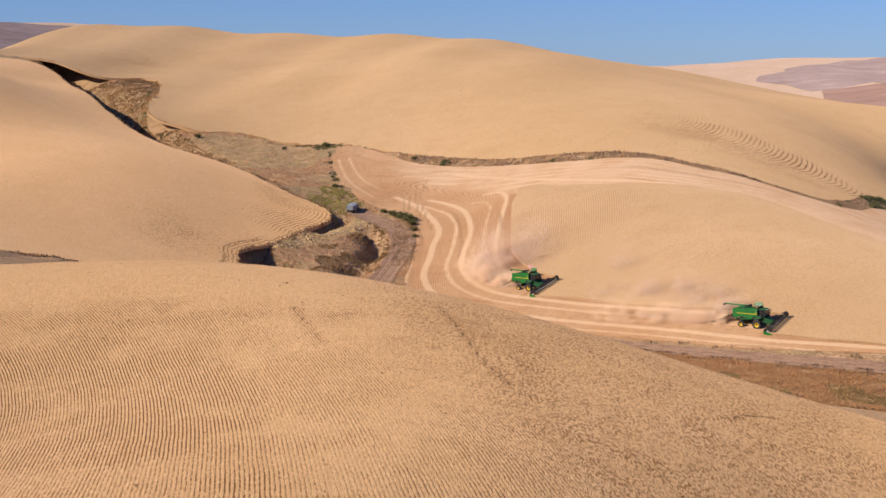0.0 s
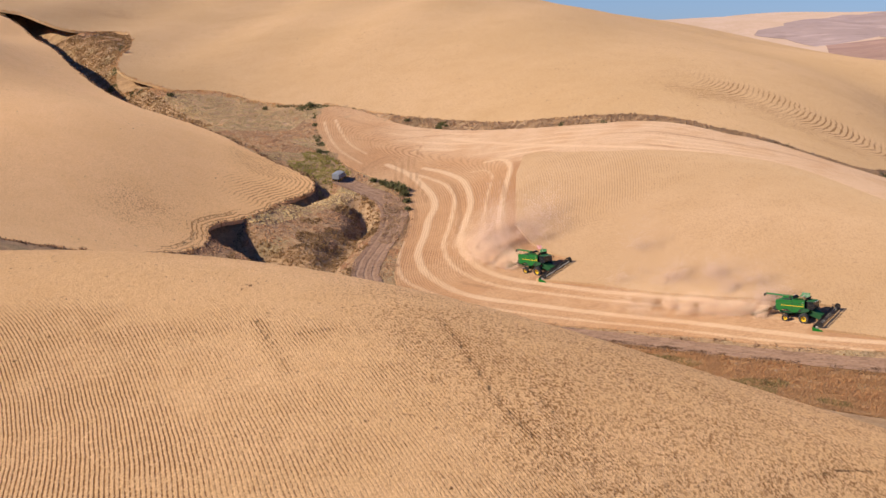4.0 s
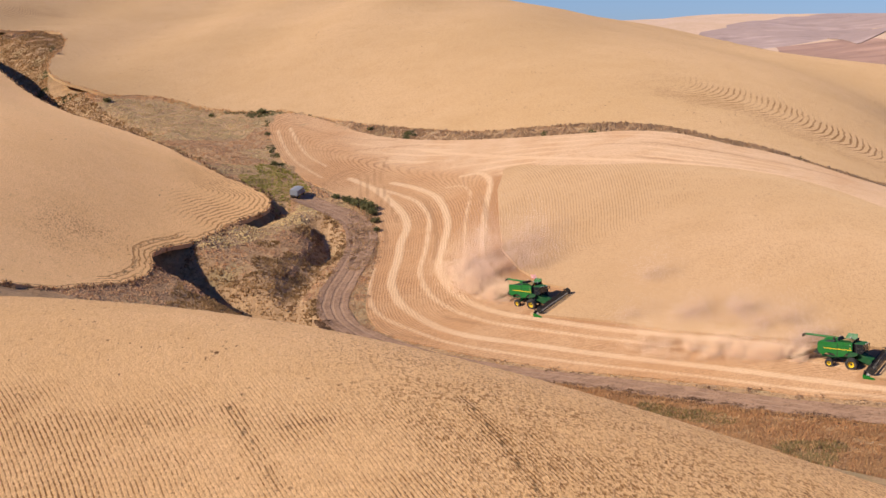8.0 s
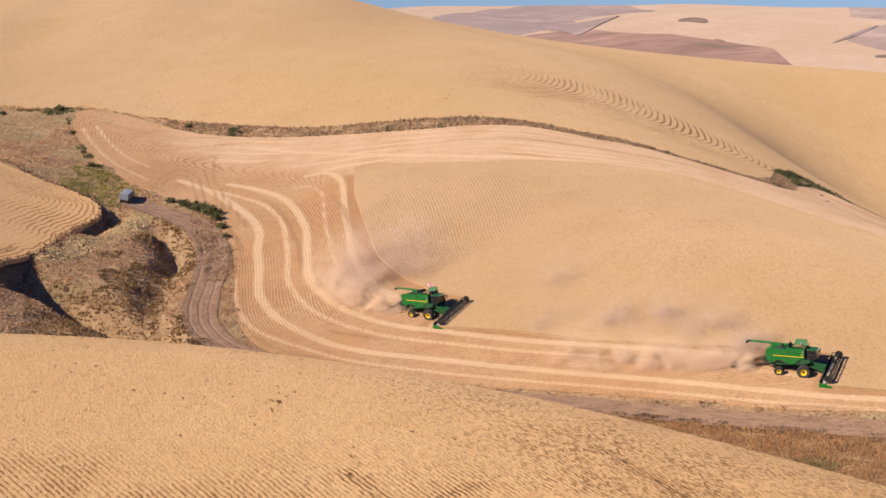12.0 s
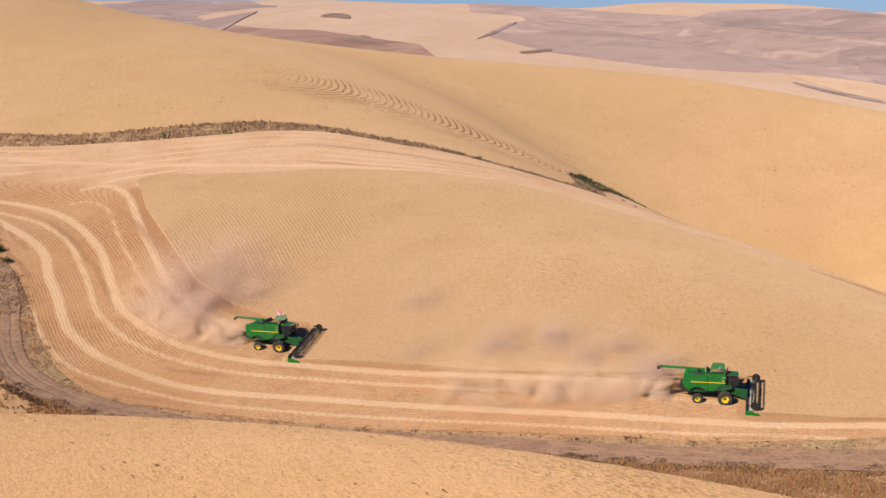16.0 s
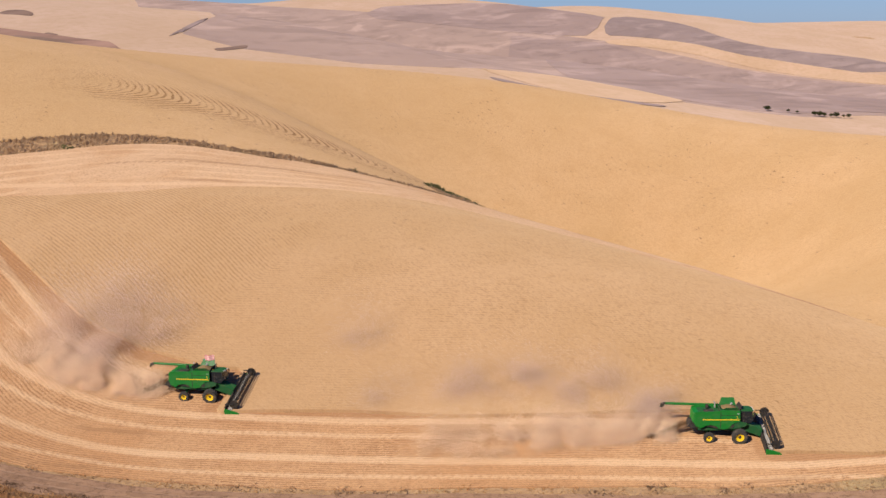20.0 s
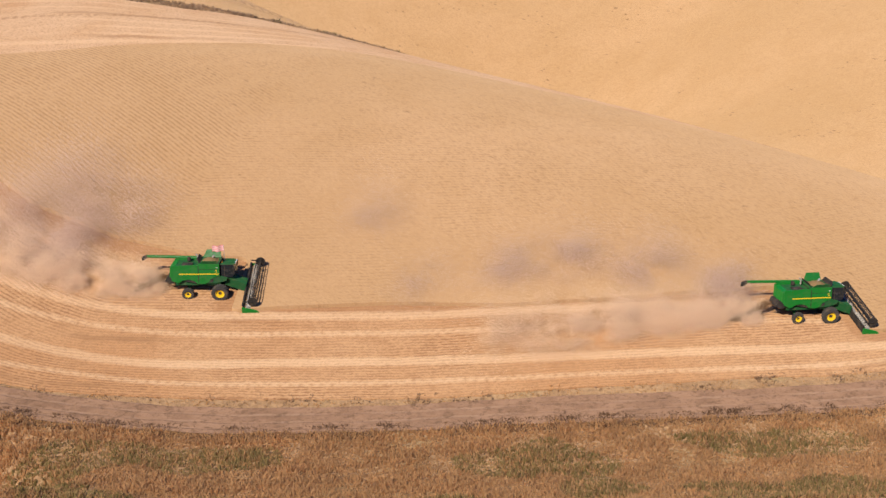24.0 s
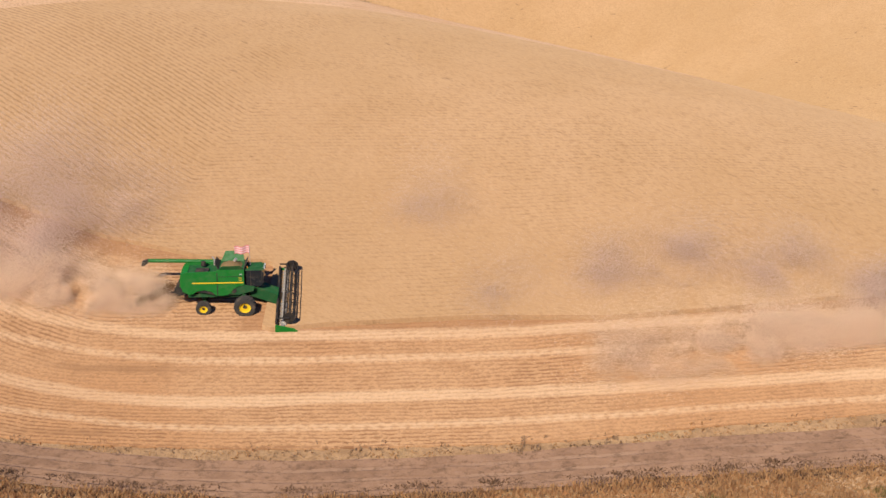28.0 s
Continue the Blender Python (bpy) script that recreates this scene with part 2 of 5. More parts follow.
def stubble_material():
    n = Nodes("stubble", 0.9)
    d, v = n.uv()
    mark = n.nt.nodes.new("ShaderNodeAttribute")
    mark.attribute_name = "mark"
    tint = n.nt.nodes.new("ShaderNodeSeparateXYZ")
    n.link(mark.outputs["Vector"], tint.inputs[0])
    track_mark, upper, swath = tint.outputs
    wob = n.math("MULTIPLY", n.math("SUBTRACT", n.noise(14, 3), 0.5), 1.6)
    wob2 = n.math("MULTIPLY", n.math("SUBTRACT", n.noise(1.6, 3), 0.5), 0.9)
    u = n.math("ADD", n.math("ADD", d, wob), wob2)
    base = n.mix(n.ramp(n.noise(26, 4), 0.35, 0.65), (0.55, 0.308, 0.150), (0.60, 0.368, 0.196))
    base = n.mix(n.ramp(n.noise(2.2, 5, rough=0.7), 0.45, 0.75, 0, 0.6), base, (0.43, 0.235, 0.112))
    fine = n.math("MULTIPLY", wave(n, n.math("ADD", d, n.math("MULTIPLY", n.noise(5), 0.8)), 0.56), n.ramp(n.noise(0.55, 3, rough=0.7), 0.36, 0.58, 0.45, 1.0))
    base = n.mix(n.math("MULTIPLY", n.ramp(fine, 0.3, 0.9, 0, 0.92), n.math("MULTIPLY", n.ramp(n.noise(16), 0.38, 0.62, 0.35, 1.0), n.ramp(upper, 0.2, 0.9, 1.0, 0.25))), base, (0.31, 0.16, 0.08))
    base = n.mix(n.math("MULTIPLY", upper, n.ramp(n.noise(11, 4), 0.3, 0.6, 0.35, 0.9)), base, (0.66, 0.445, 0.275))
    e = n.math("ADD", v, wob2)
    base = n.mix(n.math("MULTIPLY", n.ramp(e, 2.6, 1.6, 0, 0.6), n.ramp(upper, 0.3, 0.7, 1.0, 0.0)), base, (0.40, 0.21, 0.10))
    off = n.math("ADD", swath, n.math("MULTIPLY", n.math("SUBTRACT", n.noise(3.0, 3, rough=0.5), 0.5), 0.4))
    band = n.math("MULTIPLY", n.ramp(off, 1.05, 0.3), n.ramp(n.noise(30, 2), 0.34, 0.6, 0.7, 1.0))
    band = n.math("MULTIPLY", band, n.ramp(fine, 0.1, 0.9, 1.0, 0.72))
    lane = n.math("MULTIPLY", n.ramp(wave(n, n.math("SUBTRACT", u, 2.25), 3.1), 0.62, 0.95), n.ramp(n.noise(21, 3), 0.38, 0.6, 0.2, 0.9))
    band = n.math("MAXIMUM", band, n.math("MULTIPLY", lane, n.ramp(upper, 0.2, 0.8, 0.0, 0.75)))
    band = n.math("MULTIPLY", band, n.ramp(n.noise(0.4, 4, rough=0.7), 0.28, 0.56, 0.8, 1.0))
    base = n.mix(n.math("MULTIPLY", band, 0.85), base, (0.74, 0.515, 0.315))
    worn = n.math("MULTIPLY", n.ramp(track_mark, 0.25, 0.75), n.ramp(n.noise(0.8, 4, rough=0.7), 0.3, 0.55, 0.15, 0.6))
    base = n.mix(worn, base, (0.34, 0.19, 0.095))
    track = n.ramp(wave(n, n.math("ADD", u, 1.1), 10.7), 0.955, 0.995)
    track = n.math("MULTIPLY", track, n.ramp(n.noise(40, 2), 0.5, 0.6))
    base = n.mix(n.math("MULTIPLY", track, 0.5), base, (0.33, 0.18, 0.09))
    base = n.mix(n.math("MULTIPLY", n.ramp(n.noise(0.3, 4, rough=0.75), 0.46, 0.68, 0, 0.7), n.ramp(band, 0.2, 0.8, 1.0, 0.45)), base, (0.34, 0.19, 0.095))
    hgt = n.math("ADD", n.math("MULTIPLY", band, 0.9), n.math("MULTIPLY", n.noise(0.5, 4, rough=0.7), 0.9))
    hgt = n.math("ADD", hgt, n.math("MULTIPLY", fine, -0.35))
    return n.done(base, hgt, 0.07)


def earth_material(name, dry, dark, green, amount, size=5.0):
    n = Nodes(name, 0.95)
    base = n.mix(n.ramp(n.noise(size, 5, rough=0.65), 0.35, 0.68), dry, dark)
    base = n.mix(n.ramp(n.noise(size * 3.1, 4), 0.53, 0.66, 0, amount), base, green)
    base = n.mix(n.ramp(n.noise(0.7, 5, rough=0.75), 0.42, 0.72, 0, 0.6), base, tuple(c * 0.5 for c in dark))
    hgt = n.math("ADD", n.noise(1.1, 5, rough=0.75), n.math("MULTIPLY", n.noise(4.0, 3), 1.4))
    return n.done(base, hgt, 0.5)


def road_material():
    n = Nodes("road_dirt", 0.92)
    d, v = n.uv()
    d = n.math("ADD", d, n.math("MULTIPLY", n.math("SUBTRACT", n.noise(5), 0.5), 0.9))
    base = n.mix(n.ramp(n.noise(3.5, 5, rough=0.7), 0.35, 0.7), (0.385, 0.238, 0.153), (0.275, 0.165, 0.105))
    rut = n.ramp(wave(n, n.math("ADD", d, 0.4), 1.75), 0.62, 0.95)
    base = n.mix(n.math("MULTIPLY", n.math("MULTIPLY", rut, n.ramp(n.noise(7, 3), 0.42, 0.6)), 0.45), base, (0.47, 0.31, 0.21))
    base = n.mix(n.ramp(n.noise(0.9, 5, rough=0.8), 0.48, 0.66, 0, 0.7), base, (0.15, 0.09, 0.055))
    hgt = n.math("ADD", n.noise(0.6, 4, rough=0.7), n.math("MULTIPLY", rut, -0.5))
    return n.done(base, hgt, 0.2)


def fallow_material(name, a, b):
    n = Nodes(name, 0.95)
    v = n.stretch(0.5, 1.0, 2.5)
    base = n.mix(n.ramp(n.noise(190, 4, v), 0.35, 0.66), a, b)
    # Pale and dark streaks paint the lit and shaded sides of hill folds.
    base = n.mix(n.ramp(n.noise(70, 5, v, distort=1.2), 0.48, 0.66, 0, 0.6), base, tuple(c * 1.3 for c in a))
    base = n.mix(n.ramp(n.noise(45, 4, n.stretch(0.35, 1.2, 3.0), distort=0.8), 0.52, 0.66, 0, 0.55), base, tuple(c * 0.76 for c in b))
    base = n.mix(n.ramp(n.noise(22, 4), 0.5, 0.72, 0, 0.35), base, tuple(c * 0.72 for c in b))
    return n.done(base, n.noise(25, 4), 2.0)


def plain(name, colour, rough=0.5, metal=0.0, grime=0.25, size=0.6, dirt=(0.33, 0.23, 0.14)):
    n = Nodes(name, rough)
    n.bsdf.inputs["Specular IOR Level"].default_value = 0.5
    tc = n.nt.nodes.new("ShaderNodeTexCoord")
    p = tc.outputs["Object"]
    base = n.mix(n.ramp(n.noise(size, 4, p, rough=0.65), 0.45, 0.8, 0, grime), colour, dirt)
    base = n.mix(n.ramp(n.noise(size * 0.12, 3, p), 0.45, 0.75, 0, grime * 0.5), base, tuple(c * 0.7 for c in colour))
    return n.done(base, n.noise(size * 0.2, 3, p), 0.004, n.ramp(n.noise(size * 0.5, 3, p), 0.3, 0.7, rough, min(1, rough + 0.25)), metal)


def leafy(n, tone, through_part):
    d, t = n.nt.nodes.new("ShaderNodeBsdfDiffuse"), n.nt.nodes.new("ShaderNodeBsdfTranslucent")
    m = n.nt.nodes.new("ShaderNodeMixShader")
    n.link(tone, d.inputs[0])
    n.link(tone, t.inputs[0])
    m.inputs[0].default_value = through_part
    n.link(d.outputs[0], m.inputs[1])
    n.link(t.outputs[0], m.inputs[2])
    n.link(m.outputs[0], n.nt.nodes["Material Output"].inputs[0])
    return n.mat


def blade_material(name, a, b, through_part=0.4):
    n = Nodes(name, 0.85)
    base = n.mix(n.island(), a, b)
    base = n.mix(n.ramp(n.noise(7, 3), 0.4, 0.65, 0, 0.5), base, tuple(c * 0.75 for c in a))
    return leafy(n, base, through_part)


M_STUBBLE = stubble_material()
M_EARTH = earth_material("dry_grassland", (0.56, 0.365, 0.20), (0.42, 0.26, 0.14), (0.40, 0.33, 0.17), 0.5)
M_ROAD = road_material()
# Distance haze is mixed into these three soils as a mauve tint.
M_FALLOW = fallow_material("fallow_soil_hazed", (0.385, 0.282, 0.252), (0.325, 0.236, 0.212))
M_FALLOW_PALE = fallow_material("fallow_stubble_hazed", (0.43, 0.31, 0.262), (0.375, 0.27, 0.23))
M_FALLOW_DARK = fallow_material("bare_scarp_hazed", (0.32, 0.24, 0.22), (0.275, 0.205, 0.19))
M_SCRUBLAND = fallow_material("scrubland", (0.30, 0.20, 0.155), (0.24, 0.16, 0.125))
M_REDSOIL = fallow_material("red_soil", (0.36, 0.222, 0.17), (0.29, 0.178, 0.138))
M_HEADS = blade_material("wheat_heads", (0.74, 0.47, 0.25), (0.62, 0.38, 0.19), 0.5)
M_STRAW = blade_material("straw_blades", (0.66, 0.45, 0.22), (0.42, 0.27, 0.12))
M_DRY = blade_material("dry_grass_blades", (0.78, 0.485, 0.245), (0.56, 0.335, 0.162), 0.5)
M_WEED = blade_material("weed_blades", (0.46, 0.31, 0.19), (0.64, 0.43, 0.255))
M_PINKGRASS = blade_material("pink_grass_blades", (0.76, 0.49, 0.29), (0.58, 0.365, 0.21))
M_BROWN = blade_material("brown_scrub_blades", (0.30, 0.185, 0.09), (0.50, 0.32, 0.155))
M_SCRUB = blade_material("scrub_blades", (0.19, 0.115, 0.072), (0.34, 0.21, 0.13), 0.25)
M_GREEN = blade_material("green_blades", (0.13, 0.14, 0.06), (0.26, 0.225, 0.11))
M_SAGE = blade_material("sage_blades", (0.60, 0.47, 0.26), (0.76, 0.57, 0.33))
M_PALESTRAW = blade_material("bleached_grass_blades", (0.80, 0.62, 0.32), (0.90, 0.71, 0.40))
M_OLIVE = blade_material("olive_blades", (0.30, 0.25, 0.10), (0.50, 0.34, 0.16))
M_FRESH = blade_material("fresh_green_blades", (0.34, 0.31, 0.08), (0.50, 0.40, 0.15))
M_PAINT = plain("green_paint", (0.005, 0.19, 0.020), 0.38, 0.0, 0.10)
# A darker green than M_PAINT, with more dirt mixed in.
M_PAINT_D = plain("green_paint_dark_dusty", (0.010, 0.10, 0.024), 0.55, 0.0, 0.22)
M_YELLOW = plain("yellow_paint", (0.85, 0.60, 0.02), 0.35, 0.0, 0.12)
M_BLACK = plain("black_steel", (0.025, 0.022, 0.02), 0.6, 0.0, 0.35)
M_RUBBER = plain("tyre_rubber", (0.055, 0.05, 0.045), 0.85, 0.0, 0.5)
M_STEEL = plain("worn_steel", (0.60, 0.57, 0.53), 0.4, 0.6, 0.2)
M_GLASS = plain("cab_glass", (0.02, 0.025, 0.03), 0.08, 0.0, 0.12)
M_WHITE = plain("white_paint", (0.62, 0.64, 0.66), 0.4, 0.0, 0.3)
M_TARP = plain("pale_grey_steel", (0.30, 0.32, 0.35), 0.45, 0.0, 0.2)
M_RED = plain("red_cloth", (0.74, 0.27, 0.29), 0.8, 0.0, 0.05)
M_PINK = plain("pale_cloth", (0.84, 0.64, 0.62), 0.8, 0.0, 0.05)
M_AMBER = plain("amber_lens", (0.85, 0.35, 0.05), 0.2, 0.0, 0.05)
def dust_material(name, colour):
    n = Nodes(name, 1.0)
    return leafy(n, n.mix(n.island(), colour, tuple(c * 0.94 for c in colour)), 0.3)


M_CHAFF = dust_material("chaff_flecks", (0.95, 0.74, 0.53))
# The jet's shaded side is put into this dark fleck colour.
M_JET = dust_material("straw_jet", (0.26, 0.15, 0.075))
M_DUST = dust_material("dust_flecks", (0.76, 0.585, 0.485))
M_WOOD = plain("weathered_post", (0.22, 0.15, 0.10), 0.9, 0.0, 0.3)
M_LEAF = blade_material("leaf_clumps", (0.055, 0.07, 0.03), (0.10, 0.105, 0.045))


# ---------- the lie of the land ----------
def mounds(x0, x1, y0, y1, step, spread, heights):
    out, k = [], 0
    for j, y in enumerate(np.arange(y0, y1 + 1, step)):
        for x in np.arange(x0 - (step / 2 if j % 2 else 0), x1 + 1, step):
            out.append((x, y, spread, heights[k]))
            k += 1
    return out


NEAR_HILL = mounds(-120, 140, 160, 330, 64, 62, [
    38.6, -22.7, 72.2, -57.1, 5.2, 3.9, -5.1, -8.5, -1.0, 41.1, -9.1, 22.0, 30.2, -13.1, -22.3])
MIDDLE_HILLS = mounds(-160, 220, 385, 600, 68, 64, [
    -19.2, 21.8, -0.7, -25.4, 42.4, -25.4, 49.0, -11.7, -10.4, 9.7, 19.9, -2.9, -21.4, -69.1, 105.0, -70.2,
    54.9, -35.7, 24.7, 64.6, -6.7, -31.6, 29.1, -22.6, 61.1, -90.8])
BACK_RIDGE = mounds(-330, 560, 660, 1050, 130, 120, [
    61.4, -47.3, 62.9, 16.3, -16.3, 56.6, -46.4, 5.2, 100.6, -40.9, 36.0, 5.5, 44.1, 2.0, -38.2, -82.5, 58.6,
    3.9, 51.9, -34.6, -19.3, 8.0, 3.2, 64.7, 33.1, -10.2, 51.5, 30.7, 27.4, 6.6])
OUTLYING = [(300, 420, 120, 10.1), (330, 540, 120, 33.5), (-300, 500, 130, 7.9), (-220, 330, 110, 48.8), (260, 280, 120, 27.0), (-260, 840, 50, -14.0)]
FAR_RINGS = [
    (1500, [0.0, 0.0, 1.6, 17.1, 16.7, 18.1, 9.7, -45.2, -6.8, -0.1]),
    (2000, [0.0, 0.0, 0.7, 11.5, 57.1, 60.4, 26.7, 6.7, 1.1, 0.2, -0.0]),
    (2700, [1.5, 3.5, 0.7, 3.3, 21.7, 34.1, -73.8, -137.6, -40.7, 2.9, 1.4, 0.1]),
    (3600, [71.9, 134.4, 51.7, 45.6, 41.9, 50.2, 57.9, 85.3, -11.7, -16.7, -1.7, -0.0]),
    (4500, [23.0, 37.8, 19.9, 11.8, 54.9, 83.4, -41.3, 10.2, 62.5, 23.3, 1.6, 0.0]),
]
FAR_LAND = []
for ring, heights in FAR_RINGS:
    for angle, hgt in zip(np.linspace(-24, 74, len(heights)), heights):
        a = radians(angle)
        FAR_LAND.append((ring * math.sin(a), 200 + ring * math.cos(a), ring * radians(98) / (len(heights) - 1) * 0.8, hgt))
NEAR_LAND = np.array(NEAR_HILL + MIDDLE_HILLS + BACK_RIDGE + OUTLYING)
FAR_LAND = np.array(FAR_LAND)


def bells(m, X, Y):
    out = np.zeros_like(X)
    for x, y, s, h in m:
        out += h * np.exp(-((X - x) ** 2 + (Y - y) ** 2) / (2 * s * s))
    return out


def smooth(v, lo, hi):
    t = np.clip((v - lo) / (hi - lo), 0, 1)
    return t * t * (3 - 2 * t)


def land(X, Y):
    """The height of the crops' tops, over which the hills roll."""
    X, Y = np.asarray(X, float), np.asarray(Y, float)
    r = np.hypot(X, Y - 200)
    k = smooth(r, 980, 1420)
    near = -25 + bells(NEAR_LAND, X, Y)
    near = near + smooth(Y, 610, 720) * (0.75 * np.cos((X + 81 - 0.2 * (Y - 646) + 9 * np.sin(Y / 75)) * 2 * math.pi / 57) * smooth(X, 130, 0) +
                                          1.9 * np.sin(X / 31 + Y / 120 + 1.1) * smooth(X, 260, 60))
    fold = 4.5 * np.sin(X / 52 + Y / 95 + 1.7 * np.sin(Y / 210)) * np.sin(X / 260 - Y / 310) * smooth(r, 1300, 1800)
    far = -40 + fold + bells(FAR_LAND, X, Y) + 7 * np.sin(X / 173 + Y / 260) * np.sin(Y / 141 - X / 320)
    return near * (1 - k) + far * k


def chaikin(pts, closed, times=2):
    p = np.array(pts, float)
    for _ in range(times):
        q = np.roll(p, -1, 0) if closed else p[1:]
        b = p if closed else p[:-1]
        c = np.stack([b * 0.75 + q * 0.25, b * 0.25 + q * 0.75], 1).reshape(-1, 2)
        p = c if closed else np.vstack([p[:1], c, p[-1:]])
    return p


def nearest(line, X, Y, closed):
    """Distance to a line of points, the nearest place on it, and the side (positive: on the right as one goes along)."""
    a = line if closed else line[:-1]
    b = np.roll(line, -1, 0) if closed else line[1:]
    d = b - a
    dd = (d ** 2).sum(1) + 1e-9
    X, Y = X.ravel(), Y.ravel()
    best, px, py, side = (np.full(X.shape, 1e9) for _ in range(4))
    for i in range(len(a)):
        rx, ry = X - a[i, 0], Y - a[i, 1]
        t = np.clip((rx * d[i, 0] + ry * d[i, 1]) / dd[i], 0, 1)
        ex, ey = rx - t * d[i, 0], ry - t * d[i, 1]
        e = ex * ex + ey * ey
        m = e < best
        best[m] = e[m]
        px[m], py[m] = (X - ex)[m], (Y - ey)[m]
        side[m] = (d[i, 1] * ex - d[i, 0] * ey)[m]
    return np.sqrt(best), px, py, side


def inside(poly, X, Y):
    X, Y = X.ravel(), Y.ravel()
    hit = np.zeros(X.shape, bool)
    q = np.roll(poly, -1, 0)
    for (x0, y0), (x1, y1) in zip(poly, q):
        if y0 == y1:
            continue
        m = ((y0 > Y) != (y1 > Y)) & (X < (x1 - x0) * (Y - y0) / (y1 - y0) + x0)
        hit ^= m
    return hit


def signed(poly, X, Y):
    d, px, py, _ = nearest(poly, X, Y, True)
    return np.where(inside(poly, X, Y), -d, d), px, py


# outlines of the fields, in plan
NEAR_WHEAT = chaikin([(-190, 60), (-200, 300), (-150, 350), (-90, 362), (-45, 345), (-10, 322), (28, 298), (62, 274),
                      (95, 245), (130, 205), (150, 130), (140, 60)], True)
LEFT_WHEAT = chaikin([(-163, 757), (-138, 693), (-115, 638), (-101, 612), (-85, 588), (-66, 560), (-48, 535), (-33, 523),
                      (-31, 511), (-36, 501), (-42, 486), (-47, 474), (-54, 464), (-51, 455), (-53, 446), (-58, 436), (-67, 421),
                      (-85, 408), (-130, 398), (-200, 390), (-330, 400), (-340, 700), (-210, 765)], True, 3)
BACK_WHEAT = chaikin([(-168, 770), (-149, 754), (-137, 752), (-122, 760), (-112, 726), (-113, 695), (-110, 672), (-104, 656),
                      (-94, 648), (-86, 641), (-77, 645), (-69, 641), (-60, 629), (-49, 619), (-39, 614), (-33, 611), (-15, 589),
                      (-9, 581), (3, 568), (18, 550), (29, 542), (42, 533), (50, 529), (58, 523), (65, 516), (70, 508), (79, 504),
                      (85, 497), (93, 490), (103, 489), (114, 507), (124, 530), (130, 534), (139, 529), (152, 520), (168, 500),
                      (195, 470), (230, 430), (330, 400), (640, 520), (860, 860), (760, 1120), (300, 1240), (-300, 1200),
                      (-420, 900), (-260, 790)], True, 1)
CUT_FIELD = chaikin([(-37, 609), (-37, 593), (-32, 560), (-26, 540), (-16, 524), (-9, 508), (-7, 490), (-8, 473), (-10, 456),
                     (-10, 442), (-7, 430), (0, 422), (7, 414), (13, 408), (19, 402), (25, 396), (32, 391), (41, 383), (50, 376),
                     (58, 369), (72, 363), (92, 359), (130, 353), (170, 360), (200, 400), (190, 450), (160, 500), (140, 524),
                     (126, 520), (110, 486), (96, 485), (88, 491), (80, 498), (72, 501), (67, 507), (61, 514), (51, 520), (40, 525),
                     (27, 535), (13, 548), (1, 560), (-10, 573), (-20, 592), (-30, 608)], True, 1)
MID_WHEAT = chaikin([(21.5, 514), (19, 499), (18, 479), (17.5, 462), (20, 449), (24, 439), (27.5, 434), (27.4, 433.2), (20, 427.2),
                     (20.4, 426.4), (24, 423.5), (33, 415), (42, 405), (51, 397.5), (60, 391), (73, 381.8), (73.4, 381),
                     (67.8, 373.4), (68.4, 372.8), (78, 367), (92, 362.5), (128, 357), (160, 366), (165, 385), (140, 396),
                     (118, 410), (104, 428), (90.5, 452), (86.2, 460.5), (81, 467.5), (74, 473.5), (66, 479), (58.5, 483.5), (50.5, 489.5), (42.5, 495), (33.5, 503.5), (25.5, 513)], True, 0)
ragged = np.random.RandomState(9)
LEFT_WHEAT = LEFT_WHEAT + (ragged.rand(*LEFT_WHEAT.shape) - 0.5) * 0.9
# the curve along which the headers and drills went
CUT_EDGE = chaikin([(-37, 609), (-37, 593), (-32, 560), (-26, 540), (-16, 524), (-9, 508), (-7, 490), (-8, 473), (-10, 456),
                    (-10, 442), (-7, 430), (0, 422), (13, 408), (25, 396), (41, 383), (58, 369), (72, 363), (92, 359), (130, 353),
                    (200, 350)], False)
FENCE_LINE = chaikin([(-37, 612), (-10, 576), (13, 550), (40, 528), (61, 516), (72, 503), (88, 493), (105, 487), (150, 470)], False)
ROAD_LINE = chaikin([(-26, 523), (-20, 515), (-14, 507), (-10.8, 495), (-11.2, 482), (-14.5, 466), (-17, 452), (-15.5, 439), (-10, 427.5),
                     (-3, 417.5), (4, 409), (12, 401.7), (19, 395.2), (27, 388.7), (34, 382.2), (43, 374), (52, 366.7), (66, 358.5),
                     (88, 351.5), (130, 345), (210, 344)], False)
# washed-out channels: their line, depth and half width
CHANNELS = [
    (chaikin([(-166, 785), (-152, 752), (-128, 702), (-106, 644), (-90, 608), (-78, 588)], False), 9.5, 8.5),
    (chaikin([(-80, 592), (-66, 571), (-50, 551)], False), 2.2, 4.5),
    (chaikin([(-49, 467.5), (-41, 461.5), (-33, 453), (-25, 443.5), (-22, 434), (-23, 412)], False), 10.5, 5.4),
    (chaikin([(-152, 748), (-137, 745), (-121, 752)], False), 3.0, 3.5),
    (chaikin([(-27.0, 521.5), (-29.5, 515), (-31.5, 507.5), (-36, 499)], False), 3.8, 2.5),
    (chaikin([(-19.5, 506), (-17.5, 500), (-17.5, 492), (-20, 484)], False), 4.6, 3.6),
    (chaikin([(-20, 484), (-22, 470), (-26, 456)], False), 2.6, 4.5),
]


